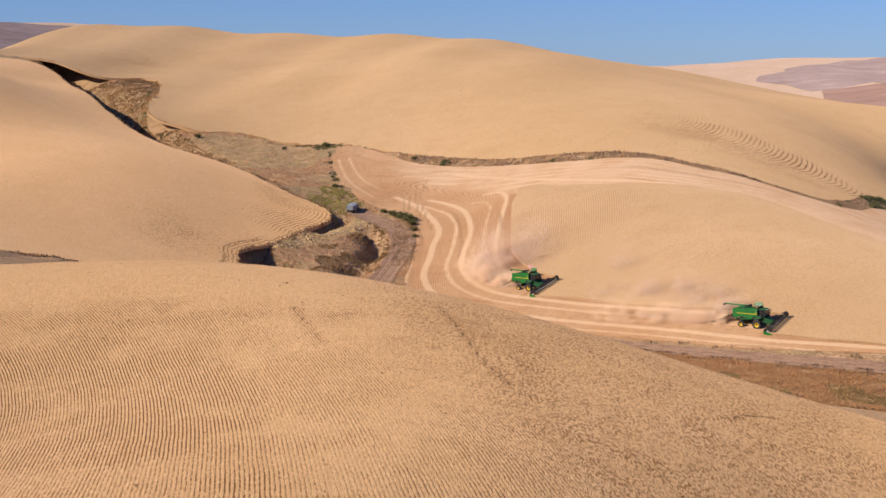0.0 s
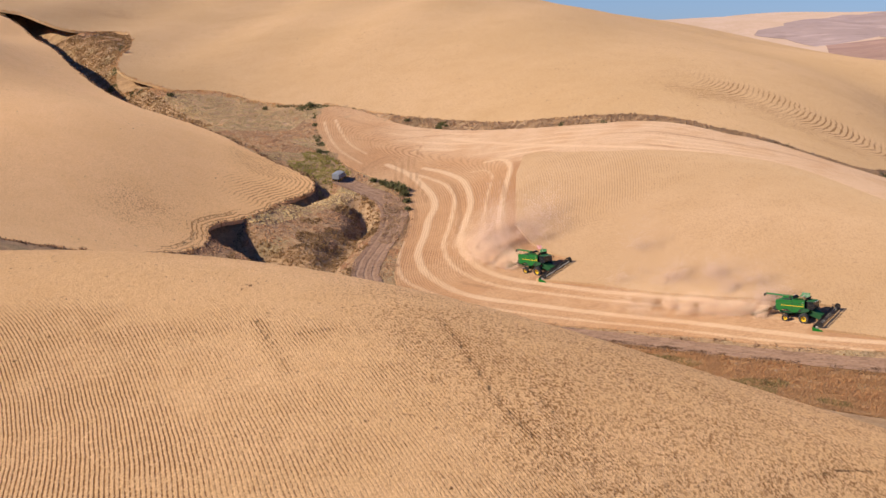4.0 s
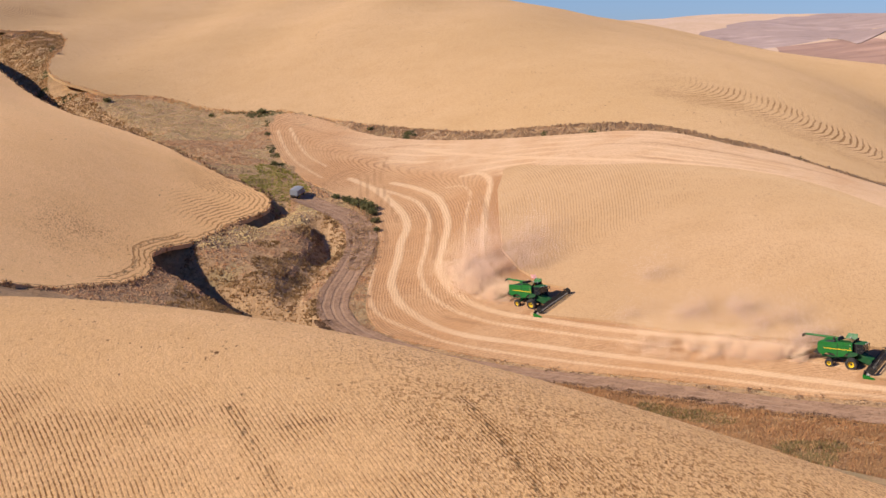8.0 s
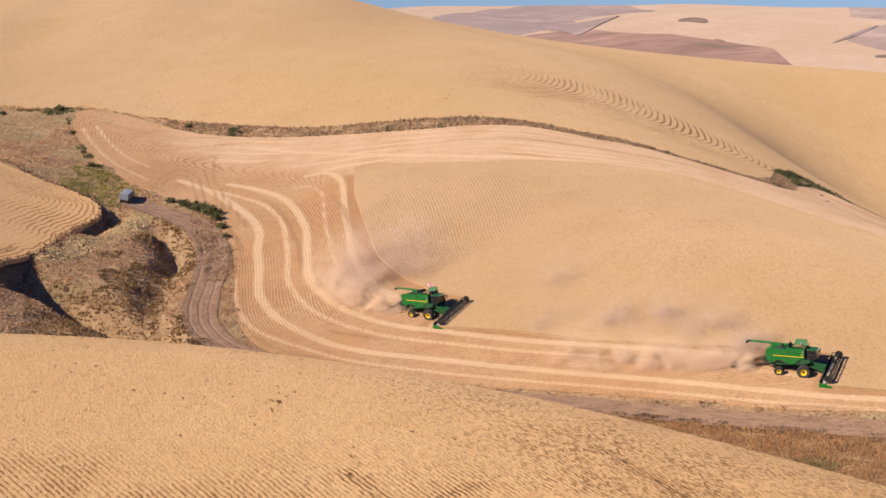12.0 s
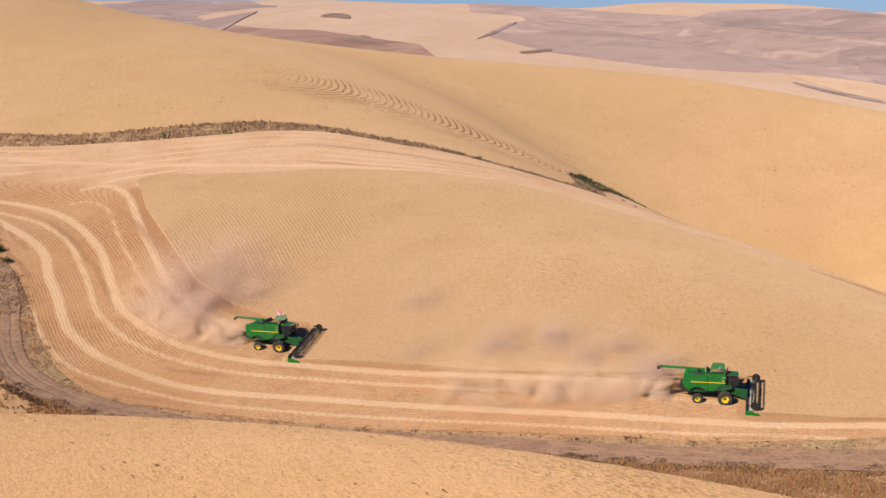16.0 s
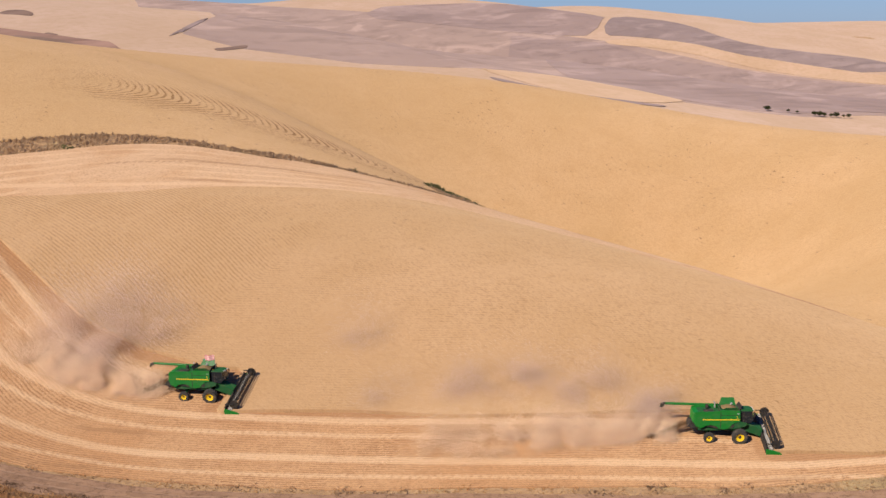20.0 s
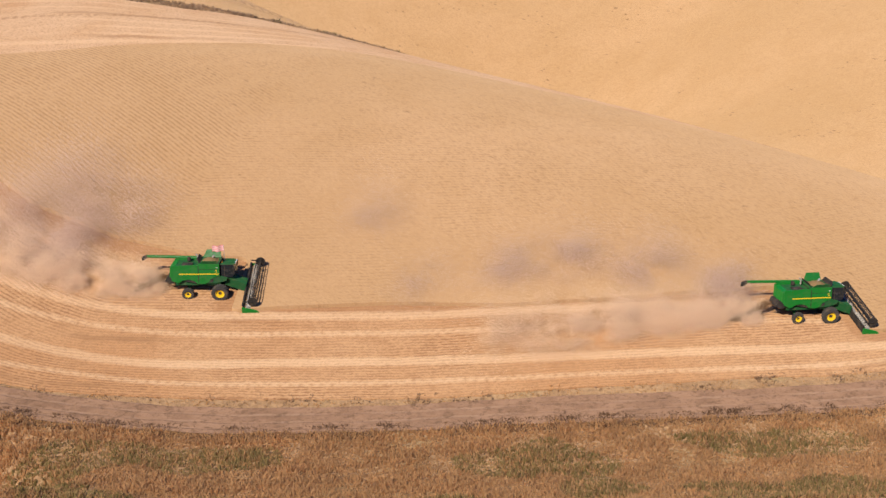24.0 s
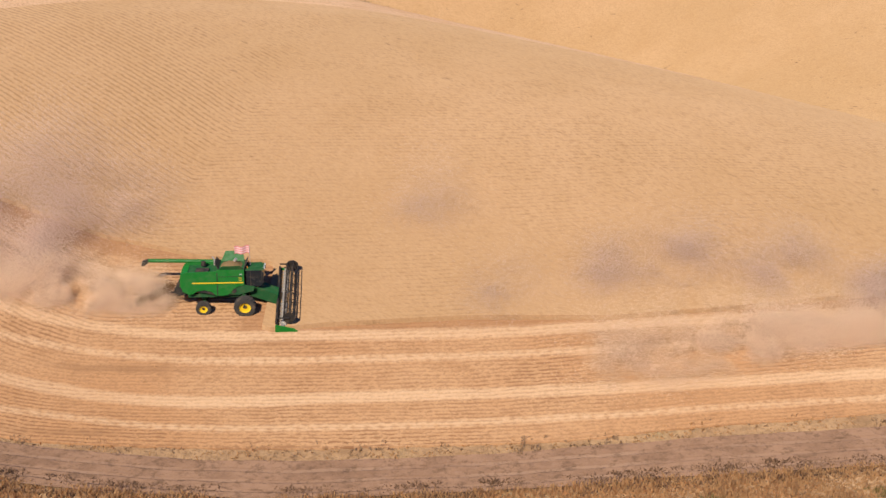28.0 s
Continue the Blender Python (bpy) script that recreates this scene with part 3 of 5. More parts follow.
def lumps(p):
    """Smooth random lumps in space, about -0.5 to 0.5."""
    i = np.floor(p).astype(np.int64)
    f = p - i
    f = f * f * (3 - 2 * f)
    out = np.zeros(len(p))
    for c in itertools.product((0, 1), repeat=3):
        q = i + np.array(c)
        h = np.sin(q[:, 0] * 127.1 + q[:, 1] * 311.7 + q[:, 2] * 74.7) * 43758.5453
        w = np.prod(np.where(np.array(c) == 1, f, 1 - f), 1)
        out += w * (h - np.floor(h) - 0.5)
    return out


def carved(X, Y):
    shape = X.shape
    out = np.zeros(X.size)
    for line, depth, half in CHANNELS:
        d = nearest(line, X, Y, False)[0]
        out = np.maximum(out, depth * np.exp(-(d / half) ** 2))
    out = out * smooth(nearest(ROAD_LINE, X, Y, False)[0], 3.0, 7.0)
    return out.reshape(shape)


def ground_height(X, Y):
    """Bare ground: below the crops, and washed out along the channels."""
    z = land(X, Y) - 0.12
    drop = np.zeros(X.size)
    for poly, deep in ((NEAR_WHEAT, 0.8), (LEFT_WHEAT, 0.9), (BACK_WHEAT, 0.9), (CUT_FIELD, 0.4), (MID_WHEAT, 0.5)):
        lo, hi = poly.min(0) - 4, poly.max(0) + 4
        m = ((X > lo[0]) & (X < hi[0]) & (Y > lo[1]) & (Y < hi[1])).ravel()
        if m.any():
            s = signed(poly, X.ravel()[m], Y.ravel()[m])[0]
            drop[m] = np.maximum(drop[m], deep * smooth(-s, 0.2, 2.5))
    near = ((X > -190) & (X < 60) & (Y > 380) & (Y < 800))
    c = np.zeros(X.shape)
    if near.any():
        p, q = X[near], Y[near]
        knobs = lumps(np.stack([p / 5.5, q / 5.5, 0 * p + 3.5], 1)) + 0.6 * lumps(np.stack([p / 2.6, q / 2.6, 0 * p + 1.5], 1))
        wild = smooth(nearest(ROAD_LINE, p, q, False)[0], 3.2, 7.0) * smooth(p, -6, -14)
        c[near] = carved(p, q) + 1.1 * knobs * wild
    return z - drop.reshape(X.shape) - c - 9 * smooth(np.hypot(X, Y - 200), 980, 1300)


def mesh_object(name, co, faces4, material, uv=None):
    """A mesh from arrays of places and of quads (or triangles)."""
    me = bpy.data.meshes.new(name)
    k = faces4.shape[1]
    me.vertices.add(len(co))
    me.vertices.foreach_set("co", np.asarray(co, np.float32).ravel())
    me.loops.add(faces4.size)
    me.loops.foreach_set("vertex_index", faces4.astype(np.int32).ravel())
    me.polygons.add(len(faces4))
    me.polygons.foreach_set("loop_start", np.arange(0, faces4.size, k, dtype=np.int32))
    me.polygons.foreach_set("use_smooth", np.ones(len(faces4), bool))
    me.update(calc_edges=True)
    if uv is not None:
        layer = me.uv_layers.new(name="rows")
        layer.data.foreach_set("uv", np.asarray(uv, np.float32)[faces4.ravel()].ravel())
    me.validate()
    me.materials.append(material)
    return new(name, me)


def axis(dense0, dense1, step, end0, end1, grow=1.09):
    mid = list(np.arange(dense0, dense1 + 0.1, step))
    out, s, v = [], step, mid[-1]
    while v < end1:
        s *= grow
        v += s
        out.append(min(v, end1))
    low, s, v = [], step, mid[0]
    while v > end0:
        s *= grow
        v -= s
        low.append(max(v, end0))
    return np.array(low[::-1] + mid + out)


def grid_faces(nx, ny, keep=None):
    i = np.arange(nx * ny).reshape(ny, nx)
    q = np.stack([i[:-1, :-1], i[:-1, 1:], i[1:, 1:], i[1:, :-1]], -1).reshape(-1, 4)
    if keep is not None:
        q = q[keep[q].all(1)]
        used = np.unique(q)
        back = np.full(nx * ny, -1)
        back[used] = np.arange(len(used))
        return back[q], used
    return q


def field(name, poly, cell, lift, material, rows=None, skirt=0.9, rough=0.0, marks=None):
    """A crop or other cover with the outline poly, laid over the land, with an upright edge."""
    lo, hi = poly.min(0) - cell, poly.max(0) + cell
    xs, ys = np.arange(lo[0], hi[0], cell), np.arange(lo[1], hi[1], cell)
    X, Y = np.meshgrid(xs, ys)
    s, px, py = signed(poly, X, Y)
    X, Y = X.ravel(), Y.ravel()
    keep = s < cell * 0.6
    snap = keep & (s > -cell * 0.45)
    X[snap], Y[snap] = px[snap], py[snap]
    q, used = grid_faces(len(xs), len(ys), keep)
    X, Y, s, px, py = X[used], Y[used], np.minimum(s[used], 0), px[used], py[used]
    sides = np.sort(np.concatenate([q[:, [0, 1]], q[:, [1, 2]], q[:, [2, 3]], q[:, [3, 0]]]), 1)
    pairs, count = np.unique(sides, axis=0, return_counts=True)
    edge = np.unique(pairs[count == 1])
    X[edge], Y[edge] = px[edge], py[edge]
    Z = land(X, Y) + (lift(X, Y) if callable(lift) else lift)
    if rough:
        r = np.random.RandomState(7)
        Z = Z + rough * (r.rand(len(Z)) - 0.5) * (s < -cell)
    if rows is None:
        uv = np.stack([-s, np.ones_like(s)], 1)
    else:
        uv = np.stack(rows(X, Y), 1)
    co = np.stack([X, Y, Z], 1)
    e = np.sort(np.concatenate([q[:, [0, 1]], q[:, [1, 2]], q[:, [2, 3]], q[:, [3, 0]]]), 1)
    raw = np.concatenate([q[:, [0, 1]], q[:, [1, 2]], q[:, [2, 3]], q[:, [3, 0]]])
    _, first, count = np.unique(e, axis=0, return_index=True, return_counts=True)
    rim = raw[first[count == 1]]
    ids = np.unique(rim)
    low = np.full(len(co), -1)
    low[ids] = len(co) + np.arange(len(ids))
    lip, under = co[ids].copy(), co[ids].copy()
    under[:, 2] -= skirt
    k = len(ids)
    wall = np.stack([low[rim[:, 1]], low[rim[:, 0]], low[rim[:, 0]] + k, low[rim[:, 1]] + k], 1)
    ob = mesh_object(name, np.vstack([co, lip, under]), np.vstack([q, wall]), material, np.vstack([uv, uv[ids], uv[ids]]))
    if marks:
        m = np.stack(marks(X, Y), 1).astype(np.float32)
        ob.data.attributes.new("mark", "FLOAT_VECTOR", "POINT").data.foreach_set("vector", np.vstack([m, m[ids], m[ids]]).ravel())
    return ob


def rows_along_edge(X, Y):
    d = nearest(CUT_EDGE, X, Y, False)[0]
    f = nearest(FENCE_LINE, X, Y, False)[0]
    return -5.0 * np.log(np.exp(-d / 5.0) + np.exp(-(f + 1.3) / 5.0)), signed(MID_WHEAT, X, Y)[0]


# the curls and lanes that the trucks and the turning machines left in the stubble
WHEEL_TRACKS = [chaikin(q, False) for q in (
    [(-21.0, 531), (-19.4, 536.3), (-17.6, 541.6), (-14.0, 545.2), (-10.9, 542.4), (-9.7, 536), (-10.1, 526), (-9.0, 515), (-7.7, 504.4), (-5.5, 490)],
    [(-18.2, 535), (-16.4, 539.2), (-13.8, 542.2), (-12.2, 540), (-11.6, 535), (-11.8, 526), (-10.8, 515), (-9.4, 505)],
    [(-9.1, 550.2), (-6.6, 550.9), (-4.8, 550.2), (-6.2, 542.4), (-6.4, 533), (-5.9, 522), (-4.5, 509), (-3.0, 497)],
    [(-7.9, 542), (-8.1, 533), (-7.5, 522), (-6.2, 510)],
    [(-30, 596), (-24, 586), (-14, 572), (-2, 562)],
    [(-24, 568), (-18, 562), (-8, 560), (4, 553)], [(44, 512), (58, 502), (74, 488)])]
# pale swaths of straw dropped behind the machines: their line and half width
SWATHS = [(chaikin(q, False), wide) for q, wide in (
    ([(-4, 528), (1, 521), (5.5, 511), (7.2, 502), (7.8, 487), (6.2, 477), (4.4, 464), (5.2, 455), (7.3, 446), (9.6, 440.5), (13.4, 433.7), (17, 429.1), (21, 424.9), (32.8, 412.1), (41.5, 404.3),
      (50.4, 396.5), (61, 387.5)], 0.85),
    ([(-9, 528), (-3, 519), (1.4, 510), (3.2, 502), (3.9, 495), (3.3, 485.5), (2.4, 475), (0.6, 464), (1.4, 454.4), (2.7, 447.9), (5, 441.5), (7.8, 435.8), (11, 430.9), (14.5, 426.2),
      (22.4, 418.1), (30.3, 409.9), (38.7, 402.1), (47.3, 394.2), (57, 386), (66, 378)], 0.6),
    ([(-14, 537), (-8, 526), (-3.6, 511), (-1.2, 500), (-1, 492), (-2.7, 484), (-3.4, 472.5), (-5.1, 461.5), (-4.7, 455), (-3.6, 447.5), (-1.7, 441.7), (0.7, 435.8), (3.4, 430.3), (6.6, 425.6),
      (10.2, 421.5), (18.3, 414), (26, 406.1), (34, 398.3), (42.2, 390.7), (50.8, 383), (59, 376), (70, 368), (92, 361), (130, 356)], 0.95),
    ([(-8.5, 470), (-9.6, 460), (-9.3, 449), (-7, 440), (-3.2, 433.6), (0.9, 427.1), (3.9, 422.4), (7.4, 418.3), (18.8, 406.9), (26.7, 399.4), (34.8, 392.1),
      (43.2, 384.6), (51.5, 377.1), (60, 370.5), (75, 362.5)], 0.6),
    ([(12, 519), (17.0, 517), (18.3, 507), (16.1, 494), (14.8, 479), (13.7, 469.5), (13.5, 460), (15, 450), (18, 441)], 0.75),
    ([(8, 514), (12.2, 512), (13.6, 504), (11.6, 491), (10.6, 476.4), (10.2, 464)], 0.4),
    ([(4, 548), (11, 538.8), (27.2, 517.2), (42.9, 498.6), (59.3, 484.2), (71.3, 473.8)], 0.8),
    ([(-34.1, 592), (-32.5, 578.6), (-29.6, 562.6), (-27, 553), (-21, 540)], 0.5), ([(-30.8, 592.8), (-28.4, 577), (-25.2, 561.6), (-20, 550)], 0.5))]


def stubble_marks(X, Y):
    worn = np.zeros_like(X)
    for q in WHEEL_TRACKS:
        worn = np.maximum(worn, 1.1 - nearest(q, X, Y, False)[0] / 0.6)
    c, f = nearest(CUT_EDGE, X, Y, False)[0], nearest(FENCE_LINE, X, Y, False)[0]
    d = np.full(X.shape, 3.0)
    for q, wide in SWATHS:
        d = np.minimum(d, nearest(q, X, Y, False)[0] + 0.75 - wide)
    return np.clip(worn, 0, 1), smooth(c - f, -6, 14) * (0.35 + 0.65 * smooth(X, -20, -2)), d


TOP_EDGE = chaikin([(20, 508), (25.5, 513), (42.5, 495), (58.5, 483.5), (74, 473.5), (86.2, 460.5), (90.5, 452), (104, 428), (118, 410), (140, 396), (165, 385)], False)


def rise_mid(X, Y):
    return 0.02 + 0.38 * smooth(nearest(TOP_EDGE, X, Y, False)[0], 0.3, 7.0)


def rows_mid(X, Y):
    d = nearest(CUT_EDGE, X, Y, False)[0]
    return d, 0.38 + 0.42 * smooth(X, 62, 44) * smooth(Y, 440, 462)


RUTS = [chaikin(q, False) for q in ([(-0.5, 262), (1.5, 250.3), (3.5, 234.8), (5.3, 223.3), (7.7, 212.8)], [(-21.2, 255), (-19, 246), (-16.3, 234.5)],
                                    [(35.2, 221), (39, 226), (43, 229)], [(-16, 249), (-13, 251)], [(8.5, 232), (10.5, 222)])]


def drill_lines(X, Y):
    """A height across the drilled rows of the near hill, constant along each row."""
    x, y = X / 40, (Y - 215) / 40
    return X + 9.33 * y + 0.49 * y ** 2 - 0.27 * y ** 3 + 2.38 * x * y - 2.10 * x * y ** 2 + 1.57 * x * x * y


def rows_near(X, Y):
    u = drill_lines(X, Y)
    v = 0.55 + 0.45 * smooth(-u, 22, 27) - 0.33 * smooth(X, 5, 25)
    v = v * (1 - 0.9 * smooth(Y + 0.12 * X, 246, 272))
    for q in RUTS:
        d = nearest(q, X, Y, False)[0]
        v = np.where(d < 0.62, np.maximum(v, 1.95 - d), v)
    return u, v


def marks_near(X, Y):
    u = drill_lines(X, Y)
    # Real clumps, thickened to the right to darken the slope facing off the sun.
    clods_and_shade = 0.15 + 0.85 * smooth(u, -8, 10) * (1 - 0.6 * smooth(X, 45, 90))
    return clods_and_shade * (1 - 0.45 * smooth(Y, 262, 300)), 0 * X, 0 * X


def marks_mid(X, Y):
    return 0.25 + 0.35 * smooth(X, 40, 70), 0 * X, 0 * X


def rows_left(X, Y):
    d = nearest(LEFT_WHEAT, X, Y, True)[0]
    v = 0.12 + 0.88 * smooth(-d, -24, -6) * smooth(X, -62, -48) * smooth(Y, 478, 500)
    lip = smooth(X, -80, -66) * smooth(Y, 522, 512)
    v = np.maximum(v, lip * np.maximum(2.0 - 1.3 * np.abs(d - 0.9), 2.0 - 1.1 * np.abs(d - 3.2) - 1.5 * smooth(X, -49, -46) - 1.5 * smooth(-X, 58, 62)))
    return d, v


def marks_left(X, Y):
    patch = np.exp(-((X + 68) / 11) ** 2 - ((Y - 463) / 17) ** 2) + 0.6 * np.exp(-((X + 46) / 9) ** 2 - ((Y - 520) / 14) ** 2)
    patch = patch + 0.45 * np.exp(-((X + 110) / 22) ** 2 - ((Y - 560) / 40) ** 2) + 0.25 * np.exp(-((X + 62) / 10) ** 2 - ((Y - 492) / 12) ** 2)
    return np.clip(0.06 + patch, 0, 1), 0 * X, 0 * X


def rows_back(X, Y):
    along, across = (X - 99) * 0.72 - (Y - 545) * 0.69, (X - 99) * 0.69 + (Y - 545) * 0.72
    lobe = np.exp(-(along / 42) ** 4 - ((across + 4) / 16) ** 4) * (0.8 + 0.2 * np.sin(X / 7 + 2 * np.sin(Y / 9)))
    lobe2 = np.exp(-((X + 135) / 20) ** 2 - ((Y - 800) / 26) ** 2) * 0.7
    return along + 0.028 * (across + 4) ** 2 + 0.6 * np.sin(across / 4), np.clip(lobe * 1.25 + lobe2, 0, 1)


def marks_back(X, Y):
    patch = 0.6 * np.exp(-((X - 70) / 16) ** 2 - ((Y - 575) / 14) ** 2) + 0.4 * np.exp(-((X - 170) / 25) ** 2 - ((Y - 600) / 30) ** 2)
    return np.clip(0.04 + patch, 0, 1), 0 * X, 0 * X


# ---------- the land and its fields ----------
gx, gy = axis(-178, 232, 2.0, -4900, 4900), axis(120, 790, 2.0, -4000, 4900)
GX, GY = np.meshgrid(gx, gy)
GZ = ground_height(GX, GY)
ground = mesh_object("ground", np.stack([GX.ravel(), GY.ravel(), GZ.ravel()], 1), grid_faces(len(gx), len(gy)), M_EARTH,
                     np.stack([GX.ravel(), GY.ravel()], 1))
tagged(ground, "rolling ground of dry brown grass and bare earth", "ground", kind="structure")
tagged(field("wheat_field", NEAR_WHEAT, 0.85, 0.0, M_WHEAT_NEAR, rows_near, rough=0.12, marks=marks_near),
       "ripe golden wheat in drilled rows on a rounded hill", "wheat field", kind="stuff")
tagged(field("wheat_field", LEFT_WHEAT, 1.0, 0.0, M_WHEAT_LEFT, rows_left, rough=0.08, marks=marks_left),
       "ripe wheat on a smooth hillside above a gully", "wheat field", kind="stuff")
tagged(field("wheat_field", BACK_WHEAT, 2.4, 0.0, M_WHEAT_BACK, rows_back, rough=0.08, marks=marks_back),
       "wide golden wheat over a long rolling ridge", "wheat field", kind="stuff")
tagged(field("stubble_field", CUT_FIELD, 0.8, -0.03, M_STUBBLE, rows_along_edge, 0.6, 0.06, stubble_marks),
       "harvested tan stubble with pale curved straw swaths", "stubble field", kind="stuff")
tagged(field("wheat_field", MID_WHEAT, 0.9, rise_mid, M_WHEAT_MID, rows_mid, 0.9, 0.08, marks_mid),
       "standing uncut wheat inside the harvested stubble", "wheat field", kind="stuff")


def ribbon(name, line, half, lift, material, across=9):
    """A strip along a line, laid on the ground."""
    seg = np.linalg.norm(np.diff(line, axis=0), axis=1)
    s = np.concatenate([[0], np.cumsum(seg)])
    t = np.arange(0, s[-1], 1.2)
    px, py = np.interp(t, s, line[:, 0]), np.interp(t, s, line[:, 1])
    tx, ty = np.gradient(px), np.gradient(py)
    ln = np.hypot(tx, ty)
    nx, ny = ty / ln, -tx / ln
    w = np.linspace(-1, 1, across)
    r = np.random.RandomState(3)
    hw = half(t) if callable(half) else half + 0 * t
    edge = np.convolve(r.rand(len(t)) - 0.5, np.ones(5) / 5, "same")
    hw = hw * (1 + 0.25 * edge)
    X, Y = px[:, None] + nx[:, None] * w * hw[:, None], py[:, None] + ny[:, None] * w * hw[:, None]
    Z = land(X, Y) + lift - 0.25 * (1 - w ** 2)[None] * 0.5
    uv = np.stack([(w[None] * hw[:, None]).ravel(), np.repeat(t, across)], 1)
    return mesh_object(name, np.stack([X.ravel(), Y.ravel(), Z.ravel()], 1), grid_faces(across, len(t)), material, uv)


tagged(ribbon("dirt_road", ROAD_LINE, 3.2, 0.05, M_ROAD),
       "brown dirt track with wheel ruts beside the stubble", "dirt road", kind="structure")

# far fields over the distant hills: outline and soil, most soils tinted for haze
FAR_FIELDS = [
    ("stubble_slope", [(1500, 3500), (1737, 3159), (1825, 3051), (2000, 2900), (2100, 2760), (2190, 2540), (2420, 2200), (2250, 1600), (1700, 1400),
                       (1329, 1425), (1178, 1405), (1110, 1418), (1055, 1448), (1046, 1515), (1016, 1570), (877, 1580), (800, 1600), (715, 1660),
                       (690, 1730), (780, 1830), (1000, 2350), (1250, 2900)], M_FALLOW_PALE, "pale brown cropped slopes, haze and fold shading painted into the colour"),
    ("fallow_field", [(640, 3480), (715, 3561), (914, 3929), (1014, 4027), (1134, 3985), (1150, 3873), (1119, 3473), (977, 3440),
                      (893, 3440), (860, 3300), (760, 2900), (650, 3100)], M_FALLOW, "brown fallow soil on a distant hill, tinted purple for haze"),
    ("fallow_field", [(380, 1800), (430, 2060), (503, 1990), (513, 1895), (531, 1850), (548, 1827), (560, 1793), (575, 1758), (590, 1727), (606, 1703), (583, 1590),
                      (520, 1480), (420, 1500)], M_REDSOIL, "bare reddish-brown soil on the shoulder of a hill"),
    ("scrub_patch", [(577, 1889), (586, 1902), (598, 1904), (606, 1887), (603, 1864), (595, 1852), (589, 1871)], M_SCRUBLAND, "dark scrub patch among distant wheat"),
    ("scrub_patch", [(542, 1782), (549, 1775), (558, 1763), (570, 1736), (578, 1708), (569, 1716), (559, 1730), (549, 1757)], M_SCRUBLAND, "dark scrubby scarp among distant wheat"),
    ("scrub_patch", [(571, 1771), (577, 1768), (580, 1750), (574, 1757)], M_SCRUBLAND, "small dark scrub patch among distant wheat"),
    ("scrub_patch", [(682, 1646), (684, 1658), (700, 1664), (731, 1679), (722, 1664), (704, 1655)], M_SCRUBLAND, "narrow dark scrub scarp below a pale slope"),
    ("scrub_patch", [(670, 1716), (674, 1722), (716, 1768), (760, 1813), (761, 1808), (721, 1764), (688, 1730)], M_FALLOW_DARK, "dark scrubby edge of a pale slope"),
    ("wheat_strip", [(914, 1580), (951, 1565), (1033, 1583), (1079, 1530), (1076, 1455), (1000, 1426), (953, 1460), (930, 1492)], M_WHEAT_STRIP_HAZED,
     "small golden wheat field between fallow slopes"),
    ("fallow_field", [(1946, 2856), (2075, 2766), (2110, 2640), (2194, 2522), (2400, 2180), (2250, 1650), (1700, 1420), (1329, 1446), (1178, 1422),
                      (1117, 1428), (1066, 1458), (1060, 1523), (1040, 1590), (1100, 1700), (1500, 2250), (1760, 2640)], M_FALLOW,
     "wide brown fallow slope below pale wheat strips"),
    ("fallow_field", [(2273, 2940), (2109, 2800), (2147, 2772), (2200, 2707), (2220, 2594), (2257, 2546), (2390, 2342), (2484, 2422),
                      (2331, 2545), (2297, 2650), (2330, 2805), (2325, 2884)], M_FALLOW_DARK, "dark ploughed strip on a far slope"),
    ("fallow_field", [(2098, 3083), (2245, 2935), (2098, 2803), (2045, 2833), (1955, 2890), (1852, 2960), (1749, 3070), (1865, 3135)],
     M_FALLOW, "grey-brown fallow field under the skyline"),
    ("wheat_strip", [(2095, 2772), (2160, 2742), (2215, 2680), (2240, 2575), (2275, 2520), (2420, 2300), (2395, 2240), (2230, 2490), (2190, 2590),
                     (2150, 2680), (2085, 2745)], M_WHEAT_STRIP_HAZED, "thin golden wheat strip between fallow fields"),
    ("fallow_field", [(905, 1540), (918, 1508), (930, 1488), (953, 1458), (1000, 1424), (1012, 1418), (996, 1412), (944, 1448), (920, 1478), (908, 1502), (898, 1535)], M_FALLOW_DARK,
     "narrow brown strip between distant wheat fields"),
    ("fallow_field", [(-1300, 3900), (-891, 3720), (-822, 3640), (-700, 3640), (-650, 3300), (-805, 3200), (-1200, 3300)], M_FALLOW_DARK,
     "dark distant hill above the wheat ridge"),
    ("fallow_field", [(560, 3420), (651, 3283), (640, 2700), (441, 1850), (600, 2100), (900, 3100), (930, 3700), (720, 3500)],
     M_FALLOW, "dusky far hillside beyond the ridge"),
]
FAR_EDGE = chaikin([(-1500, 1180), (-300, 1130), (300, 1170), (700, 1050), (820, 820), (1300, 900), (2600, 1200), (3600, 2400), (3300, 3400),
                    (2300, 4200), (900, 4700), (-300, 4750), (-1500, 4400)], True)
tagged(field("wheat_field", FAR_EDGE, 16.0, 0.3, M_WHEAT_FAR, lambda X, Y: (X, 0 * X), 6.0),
       "distant tan wheat hills towards the horizon, tinted pink for haze", "wheat field", kind="stuff")
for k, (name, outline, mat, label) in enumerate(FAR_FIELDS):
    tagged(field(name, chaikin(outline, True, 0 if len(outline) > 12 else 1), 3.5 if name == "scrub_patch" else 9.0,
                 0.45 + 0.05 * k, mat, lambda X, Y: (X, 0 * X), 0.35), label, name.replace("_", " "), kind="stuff")


